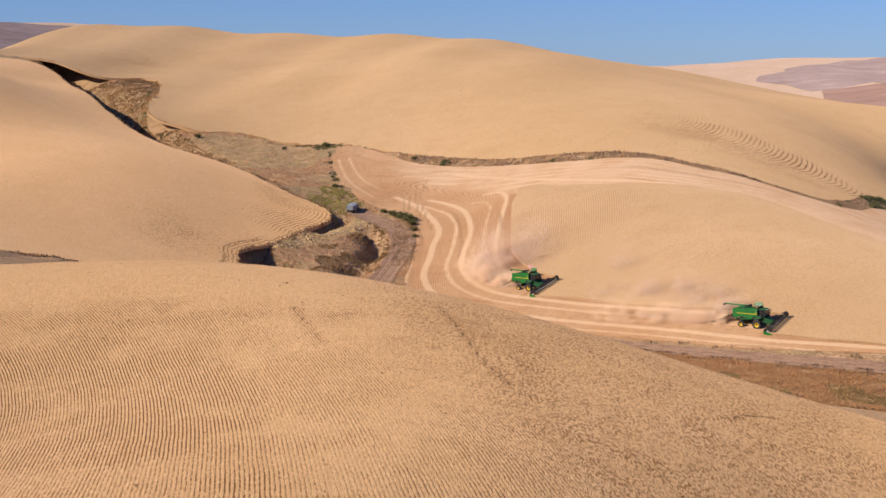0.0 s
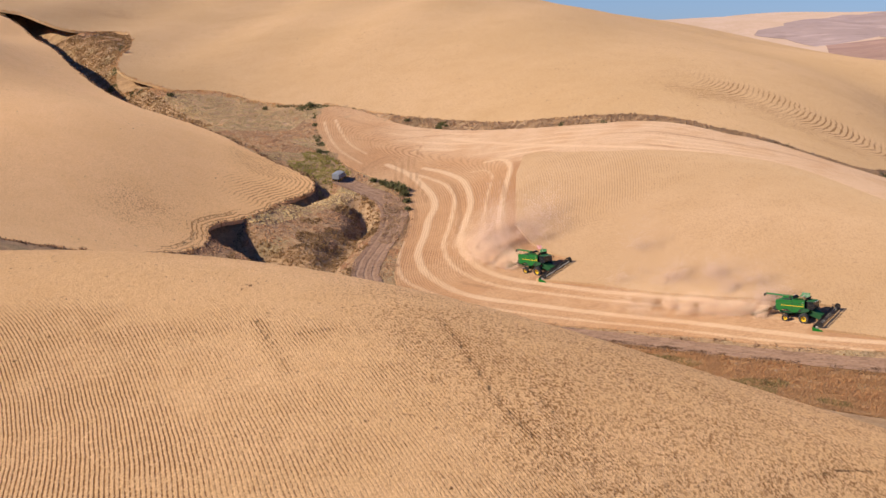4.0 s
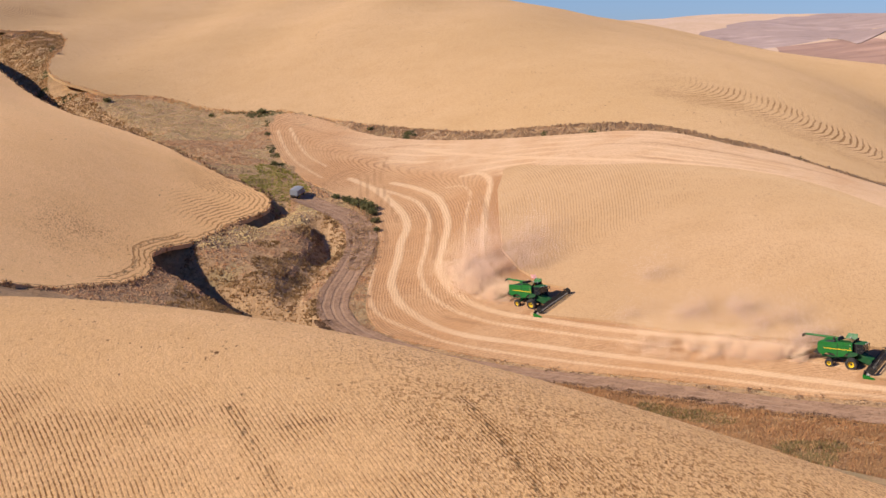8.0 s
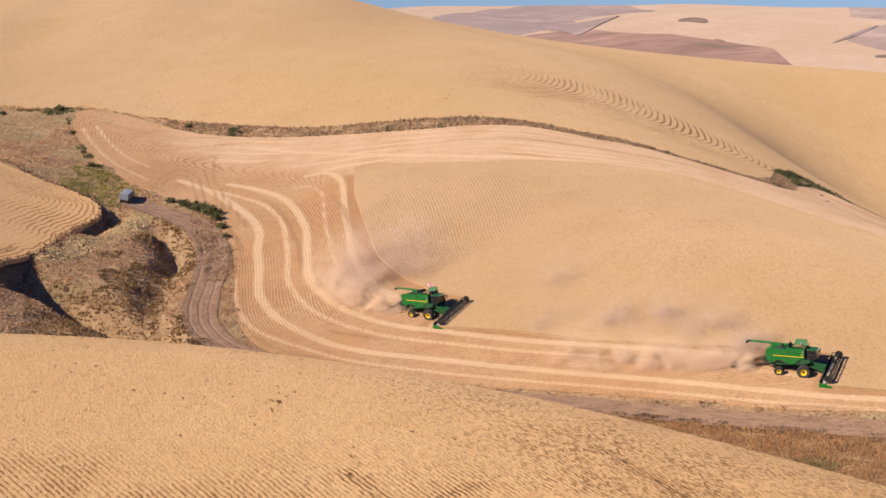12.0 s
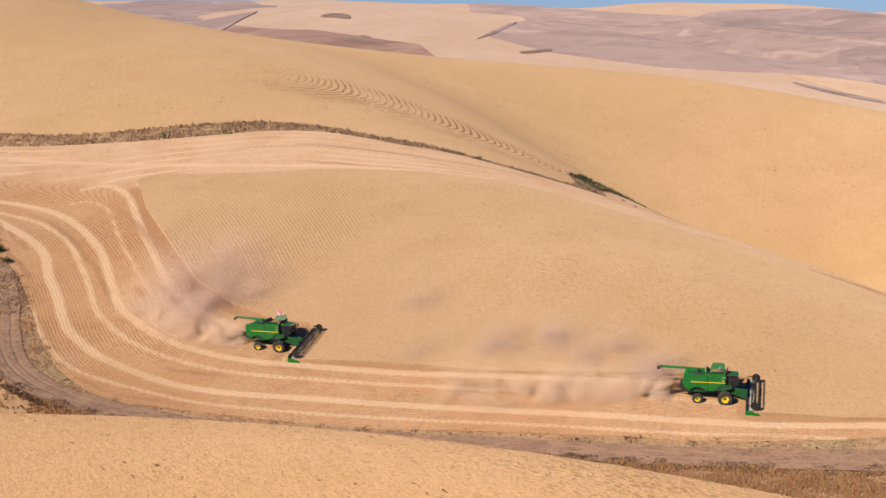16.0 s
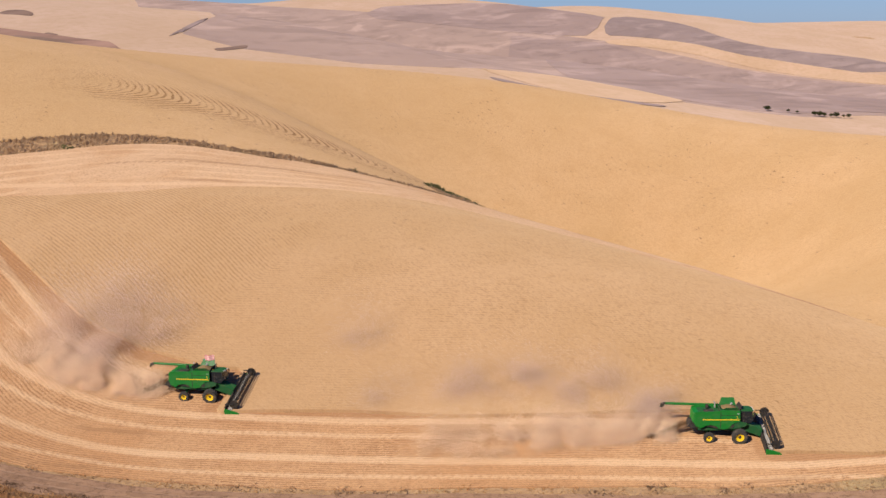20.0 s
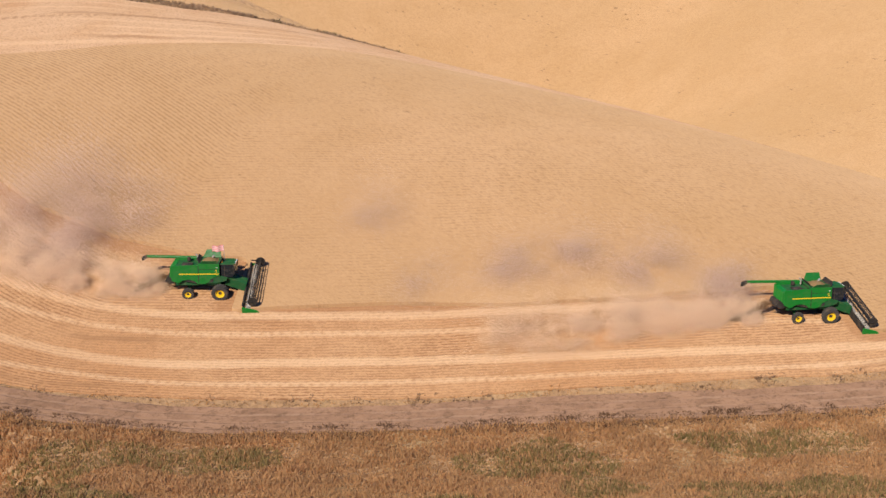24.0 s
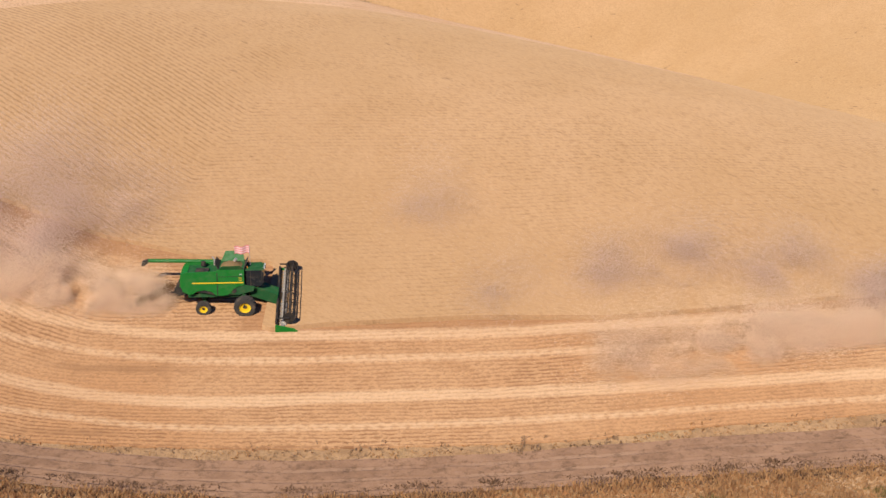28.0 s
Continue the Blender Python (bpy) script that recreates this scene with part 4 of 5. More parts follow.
# ---------- mesh helpers ----------
def part(name, bm, material, parent=None, label="", bevel=0.0):
    if bevel:
        es = [e for e in bm.edges if len(e.link_faces) == 2 and e.calc_face_angle(0) > 0.5]
        bmesh.ops.bevel(bm, geom=es, offset=bevel, segments=2, affect="EDGES", profile=0.5)
    bmesh.ops.recalc_face_normals(bm, faces=bm.faces)
    me = bpy.data.meshes.new(name)
    bm.to_mesh(me)
    bm.free()
    me.materials.append(material)
    ob = new(name, me)
    if parent:
        ob.parent = parent
    if label:
        ob["label"] = label
    return ob


def box(bm, x0, x1, y0, y1, z0, z1):
    m = Matrix.LocRotScale(((x0 + x1) / 2, (y0 + y1) / 2, (z0 + z1) / 2), None, (x1 - x0, y1 - y0, z1 - z0))
    bmesh.ops.create_cube(bm, size=1, matrix=m)
    return bm


def prism(bm, outline, y0, y1):
    """A side outline in x and z, drawn out from y0 to y1."""
    a = [bm.verts.new((x, y0, z)) for x, z in outline]
    b = [bm.verts.new((x, y1, z)) for x, z in outline]
    bm.faces.new(a)
    bm.faces.new(b[::-1])
    for i in range(len(a)):
        j = (i + 1) % len(a)
        bm.faces.new((a[j], a[i], b[i], b[j]))
    return bm


def tube(bm, p0, p1, r0, r1=None, seg=10):
    p0, p1 = Vector(p0), Vector(p1)
    d = p1 - p0
    m = Matrix.Translation((p0 + p1) / 2) @ d.to_track_quat("Z", "Y").to_matrix().to_4x4()
    bmesh.ops.create_cone(bm, cap_ends=True, segments=seg, radius1=r0, radius2=r0 if r1 is None else r1, depth=d.length, matrix=m)
    return bm


def lathe(bm, profile, seg=28):
    """A profile of (radius, y) turned round the y axis."""
    rings = []
    for r, y in profile:
        rings.append([bm.verts.new((r * math.cos(2 * math.pi * i / seg), y, r * math.sin(2 * math.pi * i / seg))) for i in range(seg)])
    for a, b in zip(rings, rings[1:]):
        for i in range(seg):
            j = (i + 1) % seg
            bm.faces.new((a[i], a[j], b[j], b[i]))
    return bm


def hull(bm, pts):
    vs = [bm.verts.new(p) for p in pts]
    bmesh.ops.convex_hull(bm, input=vs)
    return bm


B = bmesh.new


def wheel(parent, name, x, y, r, w):
    """A driven farm wheel: lugged tyre and yellow dished rim."""
    hub = part(name, lathe(B(), [(0.02, -w * 0.2), (r * 0.2, -w * 0.2), (r * 0.2, w * 0.2), (0.02, w * 0.2)], 12), M_BLACK, parent)
    hub.location = (x, y, r)
    bm = lathe(B(), [(r * 0.52, -w * 0.42), (r * 0.74, -w * 0.5), (r * 0.92, -w * 0.47), (r * 0.97, -w * 0.3), (r * 0.98, 0), (r * 0.97, w * 0.3),
                     (r * 0.92, w * 0.47), (r * 0.74, w * 0.5), (r * 0.52, w * 0.42)], 32)
    for i in range(20):
        for sgn in (-1, 1):
            a = 2 * math.pi * (i + (0.5 if sgn > 0 else 0)) / 20
            m = pose(0, 0, 0, 0, -math.degrees(a), 0) @ pose(r * 0.98, sgn * w * 0.24, 0, sgn * 24, 0, 0)
            bmesh.ops.create_cube(bm, size=1, matrix=m @ Matrix.Diagonal((r * 0.07, w * 0.46, r * 0.06, 1)))
    part("tyre", bm, M_RUBBER, hub)
    part("rim", lathe(B(), [(r * 0.54, -w * 0.43), (r * 0.5, -w * 0.40), (r * 0.44, -w * 0.22), (r * 0.2, -w * 0.16), (0.02, -w * 0.2),
                            (0.02, w * 0.2), (r * 0.2, w * 0.16), (r * 0.44, w * 0.22), (r * 0.5, w * 0.40), (r * 0.54, w * 0.43)], 28), M_YELLOW, hub,
         "yellow wheel rim")
    return hub


# ---------- combine harvester: forward +x, left +y ----------
def build_combine():
    c = new("combine_harvester")
    panel = [(-4.05, 1.95), (-3.4, 1.62), (-3.1, 1.72), (-2.75, 1.95), (-2.1, 2.06), (-1.45, 1.9), (-1.1, 1.55), (-0.5, 1.5), (0.1, 1.62),
             (0.5, 2.1), (0.95, 2.42), (1.5, 2.55), (1.5, 4.22), (-0.85, 4.28), (-1.0, 4.12), (-4.0, 4.02), (-4.15, 3.85)]
    for s in (-1, 1):
        p = part("side_panel", prism(B(), panel, s * 1.48, s * 1.60), M_PAINT, c, "glossy green sheet-metal side panel", 0.03)
        part("stripe", box(B(), -3.15, 1.42, s * 1.602, s * 1.612, 2.78, 2.91), M_YELLOW, p, "thin yellow stripe")
        part("seam", box(B(), -0.95, -0.87, s * 1.602, s * 1.607, 1.6, 4.0), M_BLACK, p)
        part("seam", box(B(), -0.9, 1.45, s * 1.602, s * 1.607, 3.50, 3.55), M_BLACK, p)
        for k, (x, z) in enumerate(((1.1, 3.75), (1.0, 3.32), (1.05, 3.08))):
            part("decal", box(B(), x, x + 0.26, s * 1.602, s * 1.609, z, z + 0.07), M_YELLOW if k else M_WHITE, p, "small pale plate on the panel")
    part("core", prism(B(), [(-4.0, 2.1), (-1.0, 1.55), (1.2, 1.55), (1.5, 2.1), (1.5, 3.85), (-3.8, 3.65)], -1.47, 1.47), M_BLACK, c, "dark machinery inside the body")
    part("rear_hood", hull(B(), [(-4.22, -1.47, 3.8), (-4.22, 1.47, 3.8), (-4.3, -1.35, 2.4), (-4.3, 1.35, 2.4), (-4.05, -1.47, 2.05), (-4.05, 1.47, 2.05),
                                 (-3.6, -1.5, 3.9), (-3.6, 1.5, 3.9), (-3.6, -1.4, 2.2), (-3.6, 1.4, 2.2)]), M_PAINT, c, "sloping green rear hood", 0.04)
    deck = part("engine_deck", box(B(), -3.9, -0.9, -1.45, 1.45, 3.70, 3.83), M_PAINT_D, c, "dark dusty green engine deck", 0.02)
    part("radiator_screen", box(B(), -2.9, -1.7, -1.3, -0.1, 3.832, 4.05), M_BLACK, deck, "", 0.03)
    part("exhaust_pipe", tube(tube(B(), (-1.3, 0.8, 4.0), (-1.3, 0.8, 4.75), 0.09), (-1.3, 0.8, 4.7), (-1.5, 0.8, 4.95), 0.08), M_STEEL, deck)
    part("air_intake", tube(B(), (-2.3, 0.7, 4.0), (-2.3, 0.7, 4.5), 0.24, 0.2, 14), M_BLACK, deck)
    part("chopper", hull(B(), [(-4.9, -1.1, 1.75), (-4.9, 1.1, 1.75), (-4.3, -1.2, 1.45), (-4.3, 1.2, 1.45), (-4.6, -1.2, 2.4), (-4.6, 1.2, 2.4),
                               (-3.5, -1.2, 2.3), (-3.5, 1.2, 2.3), (-3.5, -1.1, 1.6), (-3.5, 1.1, 1.6)]), M_BLACK, c, "straw chopper below the hood", 0.03)
    for s in (-1, 1):
        part("spreader", lathe(B(), [(0.02, -0.05), (0.48, -0.03), (0.48, 0.05), (0.02, 0.08)], 14), M_BLACK, c).matrix_basis = pose(-4.75, s * 0.6, 1.6, 70, 0, 0)
    # grain tank with raised sides
    tank = part("grain_tank", prism(B(), [(-0.85, 3.9), (1.45, 3.9), (1.5, 4.27), (-0.9, 4.27)], -1.5, 1.5), M_PAINT_D, c, "grain tank rim", 0.02)
    for s, top in ((-1, 4.72), (1, 5.3)):
        part("tank_extension", hull(B(), [(-0.75, s * 1.42, 4.25), (1.4, s * 1.42, 4.25), (-0.75, s * 1.36, 4.25), (1.4, s * 1.36, 4.25),
                                          (-0.35, s * 1.72, top), (1.2, s * 1.72, top), (-0.35, s * 1.66, top + 0.02), (1.2, s * 1.66, top + 0.02)]),
             M_PAINT if s > 0 else M_PAINT_D, tank, "raised green tank side")
    for x, lean in ((-0.8, -0.35), (1.42, 0.3)):
        part("tank_flap", hull(B(), [(x, -1.35, 4.25), (x, 1.35, 4.25), (x + 0.05, -1.35, 4.25), (x + 0.05, 1.35, 4.25),
                                     (x + lean, -1.1, 4.85), (x + lean, 1.1, 4.85), (x + lean + 0.05, -1.1, 4.86), (x + lean + 0.05, 1.1, 4.86)]),
             M_BLACK, tank, "dark rubber tank flap")
    bm = B()
    rr = random.Random(5)
    n = 13
    g = [[bm.verts.new((-0.8 + 2.2 * i / n, -1.38 + 2.76 * j / n, 4.15 + 0.55 * math.sin(math.pi * i / n) * math.sin(math.pi * j / n) + rr.uniform(-0.04, 0.04)))
          for j in range(n + 1)] for i in range(n + 1)]
    for i in range(n):
        for j in range(n):
            bm.faces.new((g[i][j], g[i + 1][j], g[i + 1][j + 1], g[i][j + 1]))
    part("grain_heap", bm, M_STRAW, tank, "pale heap of threshed grain")
    part("loading_auger", tube(B(), (0.3, 0.3, 4.1), (0.7, 0.1, 4.95), 0.16, 0.13, 12), M_STEEL, tank)
    # cab
    cab = part("cab", prism(B(), [(2.02, 2.2), (3.35, 2.2), (3.7, 2.7), (3.55, 4.0), (2.02, 4.0)], -1.12, 1.12), M_GLASS, c, "dark glazed driver's cab", 0.05)
    part("cab_roof", hull(B(), [(1.95, -1.15, 4.0), (1.95, 1.15, 4.0), (3.65, -1.15, 4.0), (3.65, 1.15, 4.0), (2.05, -0.95, 4.25), (2.05, 0.95, 4.25),
                                (3.3, -0.85, 4.27), (3.3, 0.85, 4.27), (3.75, -0.8, 4.1), (3.75, 0.8, 4.1)]), M_PAINT_D, cab, "rounded green cab roof", 0.05)
    for s in (-1, 1):
        part("corner_post", tube(B(), (3.53, s * 1.11, 2.7), (3.5, s * 1.11, 4.02), 0.05), M_BLACK, cab)
        part("door_post", box(B(), 2.45, 2.53, s * 1.11, s * 1.135, 2.3, 4.0), M_BLACK, cab)
        bm = tube(B(), (3.4, s * 0.95, 3.9), (3.7, s * 1.5, 3.85), 0.03, None, 6)
        box(bm, 3.62, 3.7, s * 1.5 - 0.12, s * 1.5 + 0.12, 3.35, 3.85)
        part("mirror", bm, M_BLACK, cab)
        part("beacon", tube(B(), (2.2, s * 0.85, 4.25), (2.2, s * 0.85, 4.42), 0.07, 0.05, 10), M_AMBER, cab, "amber beacon")
    for y in (-0.7, -0.25, 0.25, 0.7):
        part("work_light", box(B(), 3.66, 3.76, y - 0.1, y + 0.1, 4.04, 4.16), M_WHITE, cab)
    cab_floor = part("cab_floor", box(B(), 2.02, 3.3, -1.02, 1.02, 2.2, 2.36), M_BLACK, c, "", 0.02)
    for ob in (cab, *cab.children, cab_floor):
        ob.data.transform(Matrix.Translation((-0.45, 0, 0)))
    # ladder and landing on the left, tanks on the right
    lad = part("ladder", box(B(), 2.2, 3.1, 1.02, 1.9, 2.2, 2.28), M_PAINT_D, c, "green landing with steps")
    for z in (0.7, 1.05, 1.4, 1.75, 2.05):
        part("step", box(B(), 2.4, 2.9, 1.55 + (2.1 - z) * 0.2, 1.75 + (2.1 - z) * 0.2, z, z + 0.04), M_BLACK, lad)
    for x in (2.22, 3.08):
        part("handrail", tube(tube(B(), (x, 1.86, 2.25), (x, 1.86, 3.25), 0.025, None, 6), (x, 1.05, 3.2), (x, 1.86, 3.25), 0.025, None, 6), M_BLACK, lad)
    # unloading auger folded back along the left side
    aug = part("unloading_auger", tube(B(), (0.6, 1.72, 4.05), (-7.4, 1.80, 4.30), 0.21, 0.20, 14), M_PAINT, c, "long green unloading auger folded back")
    part("spout", hull(B(), [(-7.4, 1.6, 4.5), (-7.4, 2.0, 4.5), (-7.4, 1.6, 4.1), (-7.4, 2.0, 4.1), (-7.95, 1.62, 4.25), (-7.95, 1.98, 4.25),
                             (-8.05, 1.64, 3.75), (-8.05, 1.96, 3.75), (-7.75, 1.64, 3.75), (-7.75, 1.96, 3.75)]), M_BLACK, aug, "black rubber spout")
    part("auger_elbow", tube(tube(B(), (0.5, 1.72, 4.05), (0.9, 1.55, 3.7), 0.24), (0.9, 1.55, 3.8), (0.9, 1.5, 2.2), 0.22), M_PAINT_D, aug)
    part("auger_cradle", tube(B(), (-3.6, 1.5, 3.8), (-3.6, 1.78, 4.02), 0.06), M_BLACK, aug)
    # running gear
    axle = part("front_axle", box(B(), 1.25, 1.75, -1.35, 1.35, 0.75, 1.25), M_PAINT_D, c, "", 0.04)
    for s in (-1, 1):
        part("final_drive", hull(B(), [(1.15, s * 1.05, 0.6), (1.85, s * 1.05, 0.6), (1.15, s * 1.25, 0.6), (1.85, s * 1.25, 0.6), (1.1, s * 1.05, 1.7),
                                       (1.5, s * 1.05, 2.0), (1.1, s * 1.25, 1.7), (1.5, s * 1.25, 2.0)]), M_PAINT_D, axle)
        wheel(c, "front_wheel", 1.5, s * 1.75, 0.99, 0.78)
        wheel(c, "rear_wheel", -2.25, s * 1.55, 0.70, 0.52)
        part("frame_rail", box(B(), -3.6, 1.6, s * 0.95, s * 1.12, 1.25, 1.6), M_PAINT_D, c, "", 0.02)
        part("hydraulic_ram", tube(tube(B(), (1.9, s * 0.5, 1.3), (3.2, s * 0.5, 1.05), 0.07), (3.0, s * 0.5, 1.1), (3.9, s * 0.5, 0.95), 0.04), M_STEEL, c)
    part("rear_axle", tube(B(), (-2.25, -1.45, 0.72), (-2.25, 1.45, 0.72), 0.12), M_PAINT_D, c)
    part("rear_pivot", box(B(), -2.5, -2.0, -0.3, 0.3, 0.75, 1.5), M_PAINT_D, c, "", 0.03)
    part("drive_guard", prism(B(), [(0.2, 1.6), (1.0, 1.55), (2.3, 1.9), (2.4, 2.3), (1.2, 2.6), (0.4, 2.05)], -1.5, -1.38), M_PAINT_D, c, "green guard over the drive belts", 0.03)
    for x, z, r in ((-0.6, 1.75, 0.3), (0.55, 1.95, 0.24), (-1.3, 1.8, 0.2)):
        p = part("pulley", lathe(B(), [(0.03, -0.04), (r, -0.04), (r * 0.9, 0), (r, 0.04), (0.03, 0.04)], 16), M_BLACK, c)
        p.location = (x, -1.52, z)
    # feeder house
    part("feeder_house", prism(B(), [(1.9, 1.35), (4.25, 0.45), (4.45, 1.35), (2.3, 2.35)], -0.75, 0.75), M_PAINT_D, c, "dark dusty green feeder house", 0.03)
    # header
    half = 4.6
    h = part("header", prism(B(), [(4.3, 0.25), (4.42, 0.22), (4.5, 0.92), (4.4, 0.95)], -half, half), M_BLACK, c, "wide grain header with a dark reel")
    part("header_floor", prism(B(), [(4.42, 0.22), (5.85, 0.14), (5.85, 0.18), (4.5, 0.34)], -half, half), M_STEEL, h, "worn steel header floor")
    part("top_beam", box(B(), 4.3, 4.48, -half, half, 0.96, 1.08), M_BLACK, h, "", 0.02)
    part("cutter_bar", box(B(), 5.82, 5.98, -half, half, 0.12, 0.17), M_BLACK, h)
    bm = B()
    for i in range(70):
        y = -half + 0.08 + i * (2 * half - 0.16) / 69
        hull(bm, [(5.95, y - 0.03, 0.13), (5.95, y + 0.03, 0.13), (5.95, y, 0.17), (6.14, y, 0.14)])
    part("knife_guards", bm, M_STEEL, h)
    for s in (-1, 1):
        part("end_sheet", prism(B(), [(4.3, 0.15), (5.8, 0.1), (6.3, 0.18), (5.95, 0.45), (5.2, 0.66), (4.45, 0.85), (4.3, 0.8)], s * half, s * (half + 0.16)),
             M_PAINT, h, "green crop divider", 0.03)
        part("reel_arm", tube(B(), (4.4, s * (half - 0.2), 1.45), (5.55, s * (half - 0.2), 1.42), 0.07, None, 8), M_BLACK, h)
        part("reel_disc", lathe(B(), [(0.05, -0.03), (0.58, -0.03), (0.58, 0.03), (0.05, 0.03)], 20), M_BLACK, h).location = (5.55, s * (half - 0.35), 1.35)
    # cross auger with two opposed flights
    scr = part("header_auger", tube(B(), (4.95, -half + 0.1, 0.62), (4.95, half - 0.1, 0.62), 0.2, None, 14), M_STEEL, h, "steel cross auger")
    bm = B()
    for s in (-1, 1):
        prev = None
        for i in range(85):
            a, y = s * i * 0.55, s * (0.75 + i * (half - 0.9) / 84)
            v0 = bm.verts.new((4.95 + 0.2 * math.cos(a), y, 0.62 + 0.2 * math.sin(a)))
            v1 = bm.verts.new((4.95 + 0.34 * math.cos(a), y, 0.62 + 0.34 * math.sin(a)))
            if prev:
                bm.faces.new((prev[0], prev[1], v1, v0))
            prev = (v0, v1)
    part("auger_flight", bm, M_STEEL, h, "spiral steel flight")
    part("reel_tube", tube(B(), (5.55, -half + 0.3, 1.35), (5.55, half - 0.3, 1.35), 0.09, None, 10), M_BLACK, h)
    for k in range(6):
        a = 2 * math.pi * k / 6 + 0.3
        x, z = 5.55 + 0.55 * math.cos(a), 1.35 + 0.55 * math.sin(a)
        bm = tube(B(), (x, -half + 0.3, z), (x, half - 0.3, z), 0.045, None, 6)
        for i in range(64):
            y = -half + 0.42 + i * (2 * half - 0.84) / 63
            hull(bm, [(x - 0.012, y - 0.012, z), (x + 0.012, y + 0.012, z), (x + 0.012, y - 0.012, z), (x + 0.05, y, z - 0.26)])
        part("reel_bat", bm, M_BLACK, h, "black reel bat with hanging tines")
    for y in (-3.0, -1.5, 0.0, 1.5, 3.0):
        bm = B()
        for k in range(6):
            a = 2 * math.pi * k / 6 + 0.3
            tube(bm, (5.55, y, 1.35), (5.55 + 0.55 * math.cos(a), y, 1.35 + 0.55 * math.sin(a)), 0.03, None, 5)
        part("reel_spider", bm, M_BLACK, h)
    # the body sits low between the wheels
    for ob in c.children:
        if ob.name.split(".")[0] in ("header", "front_wheel", "rear_wheel", "spreader", "pulley", "hydraulic_ram"):
            continue
        for o in (ob, *ob.children):
            for v in o.data.vertices:
                if v.co.z > 2.1:
                    v.co.z = 2.1 + (v.co.z - 2.1) * 0.83
    return c


def stand(ob, x, y, dx, dy, sink=0.17, roll=1.0):
    """Set a vehicle on the slope at x, y, heading along dx, dy."""
    l = math.hypot(dx, dy)
    dx, dy = dx / l, dy / l
    h = lambda a, b: float(land(np.array([a]), np.array([b]))[0])
    ahead = Vector((dx * 6, dy * 6, h(x + dx * 3, y + dy * 3) - h(x - dx * 3, y - dy * 3))).normalized()
    left = Vector((-dy * 6, dx * 6, roll * (h(x - dy * 3, y + dx * 3) - h(x + dy * 3, y - dx * 3)))).normalized()
    up = ahead.cross(left).normalized()
    left = up.cross(ahead)
    m = Matrix((ahead, left, up)).transposed().to_4x4()
    m.translation = (x, y, h(x, y) - sink)
    return m


lead = build_combine()
tagged(lead, "green combine harvester with yellow wheels cutting wheat", "combine", group="combine harvesters in the field")
rear = copy_thing(lead, stand(lead, 21.0, 432.4, 0.68, -0.73))
lead.matrix_basis = stand(lead, 66.0, 379.8, 0.82, -0.57)


def level(machine, m, share):
    """A hillside machine: the body stays nearly upright while axles and header follow the slope."""
    lean = math.degrees(math.asin(m.col[1].z))
    for ob in machine.children:
        kind = ob.name.split(".")[0]
        if kind in ("header", "front_wheel", "rear_wheel", "front_axle", "rear_axle", "rear_pivot", "hydraulic_ram"):
            continue
        k = share * (0.4 if kind == "feeder_house" else 1.0)
        ob.matrix_basis = pose(0, 0, 1.2) @ pose(0, 0, 0, -lean * k) @ pose(0, 0, -1.2) @ ob.matrix_basis


level(lead, lead.matrix_basis, 0.85)
level(rear, rear.matrix_basis, 0.85)
tagged(rear, "green combine harvester flying a striped flag above the cab", "combine", group="combine harvesters in the field")
# the flag on the second machine
pole = part("flag_pole", tube(B(), (2.0, 0.6, 3.9), (2.0, 0.6, 6.0), 0.03, None, 6), M_STEEL, rear)
for k in range(7):
    bm = B()
    n, z = 10, 5.95 - 0.115 * k
    top = [bm.verts.new((2.0 - 1.35 * i / n, 0.6 + 0.12 * math.sin(i * 0.9), z - 0.10 * i / n)) for i in range(n + 1)]
    low = [bm.verts.new((2.0 - 1.35 * i / n, 0.6 + 0.12 * math.sin(i * 0.9), z - 0.10 * i / n - 0.113)) for i in range(n + 1)]
    for i in range(n):
        bm.faces.new((top[i], top[i + 1], low[i + 1], low[i]))
    part("flag_stripe", bm, M_PINK if k % 2 else M_RED, pole, "pale cloth stripe" if k % 2 else "red cloth stripe")


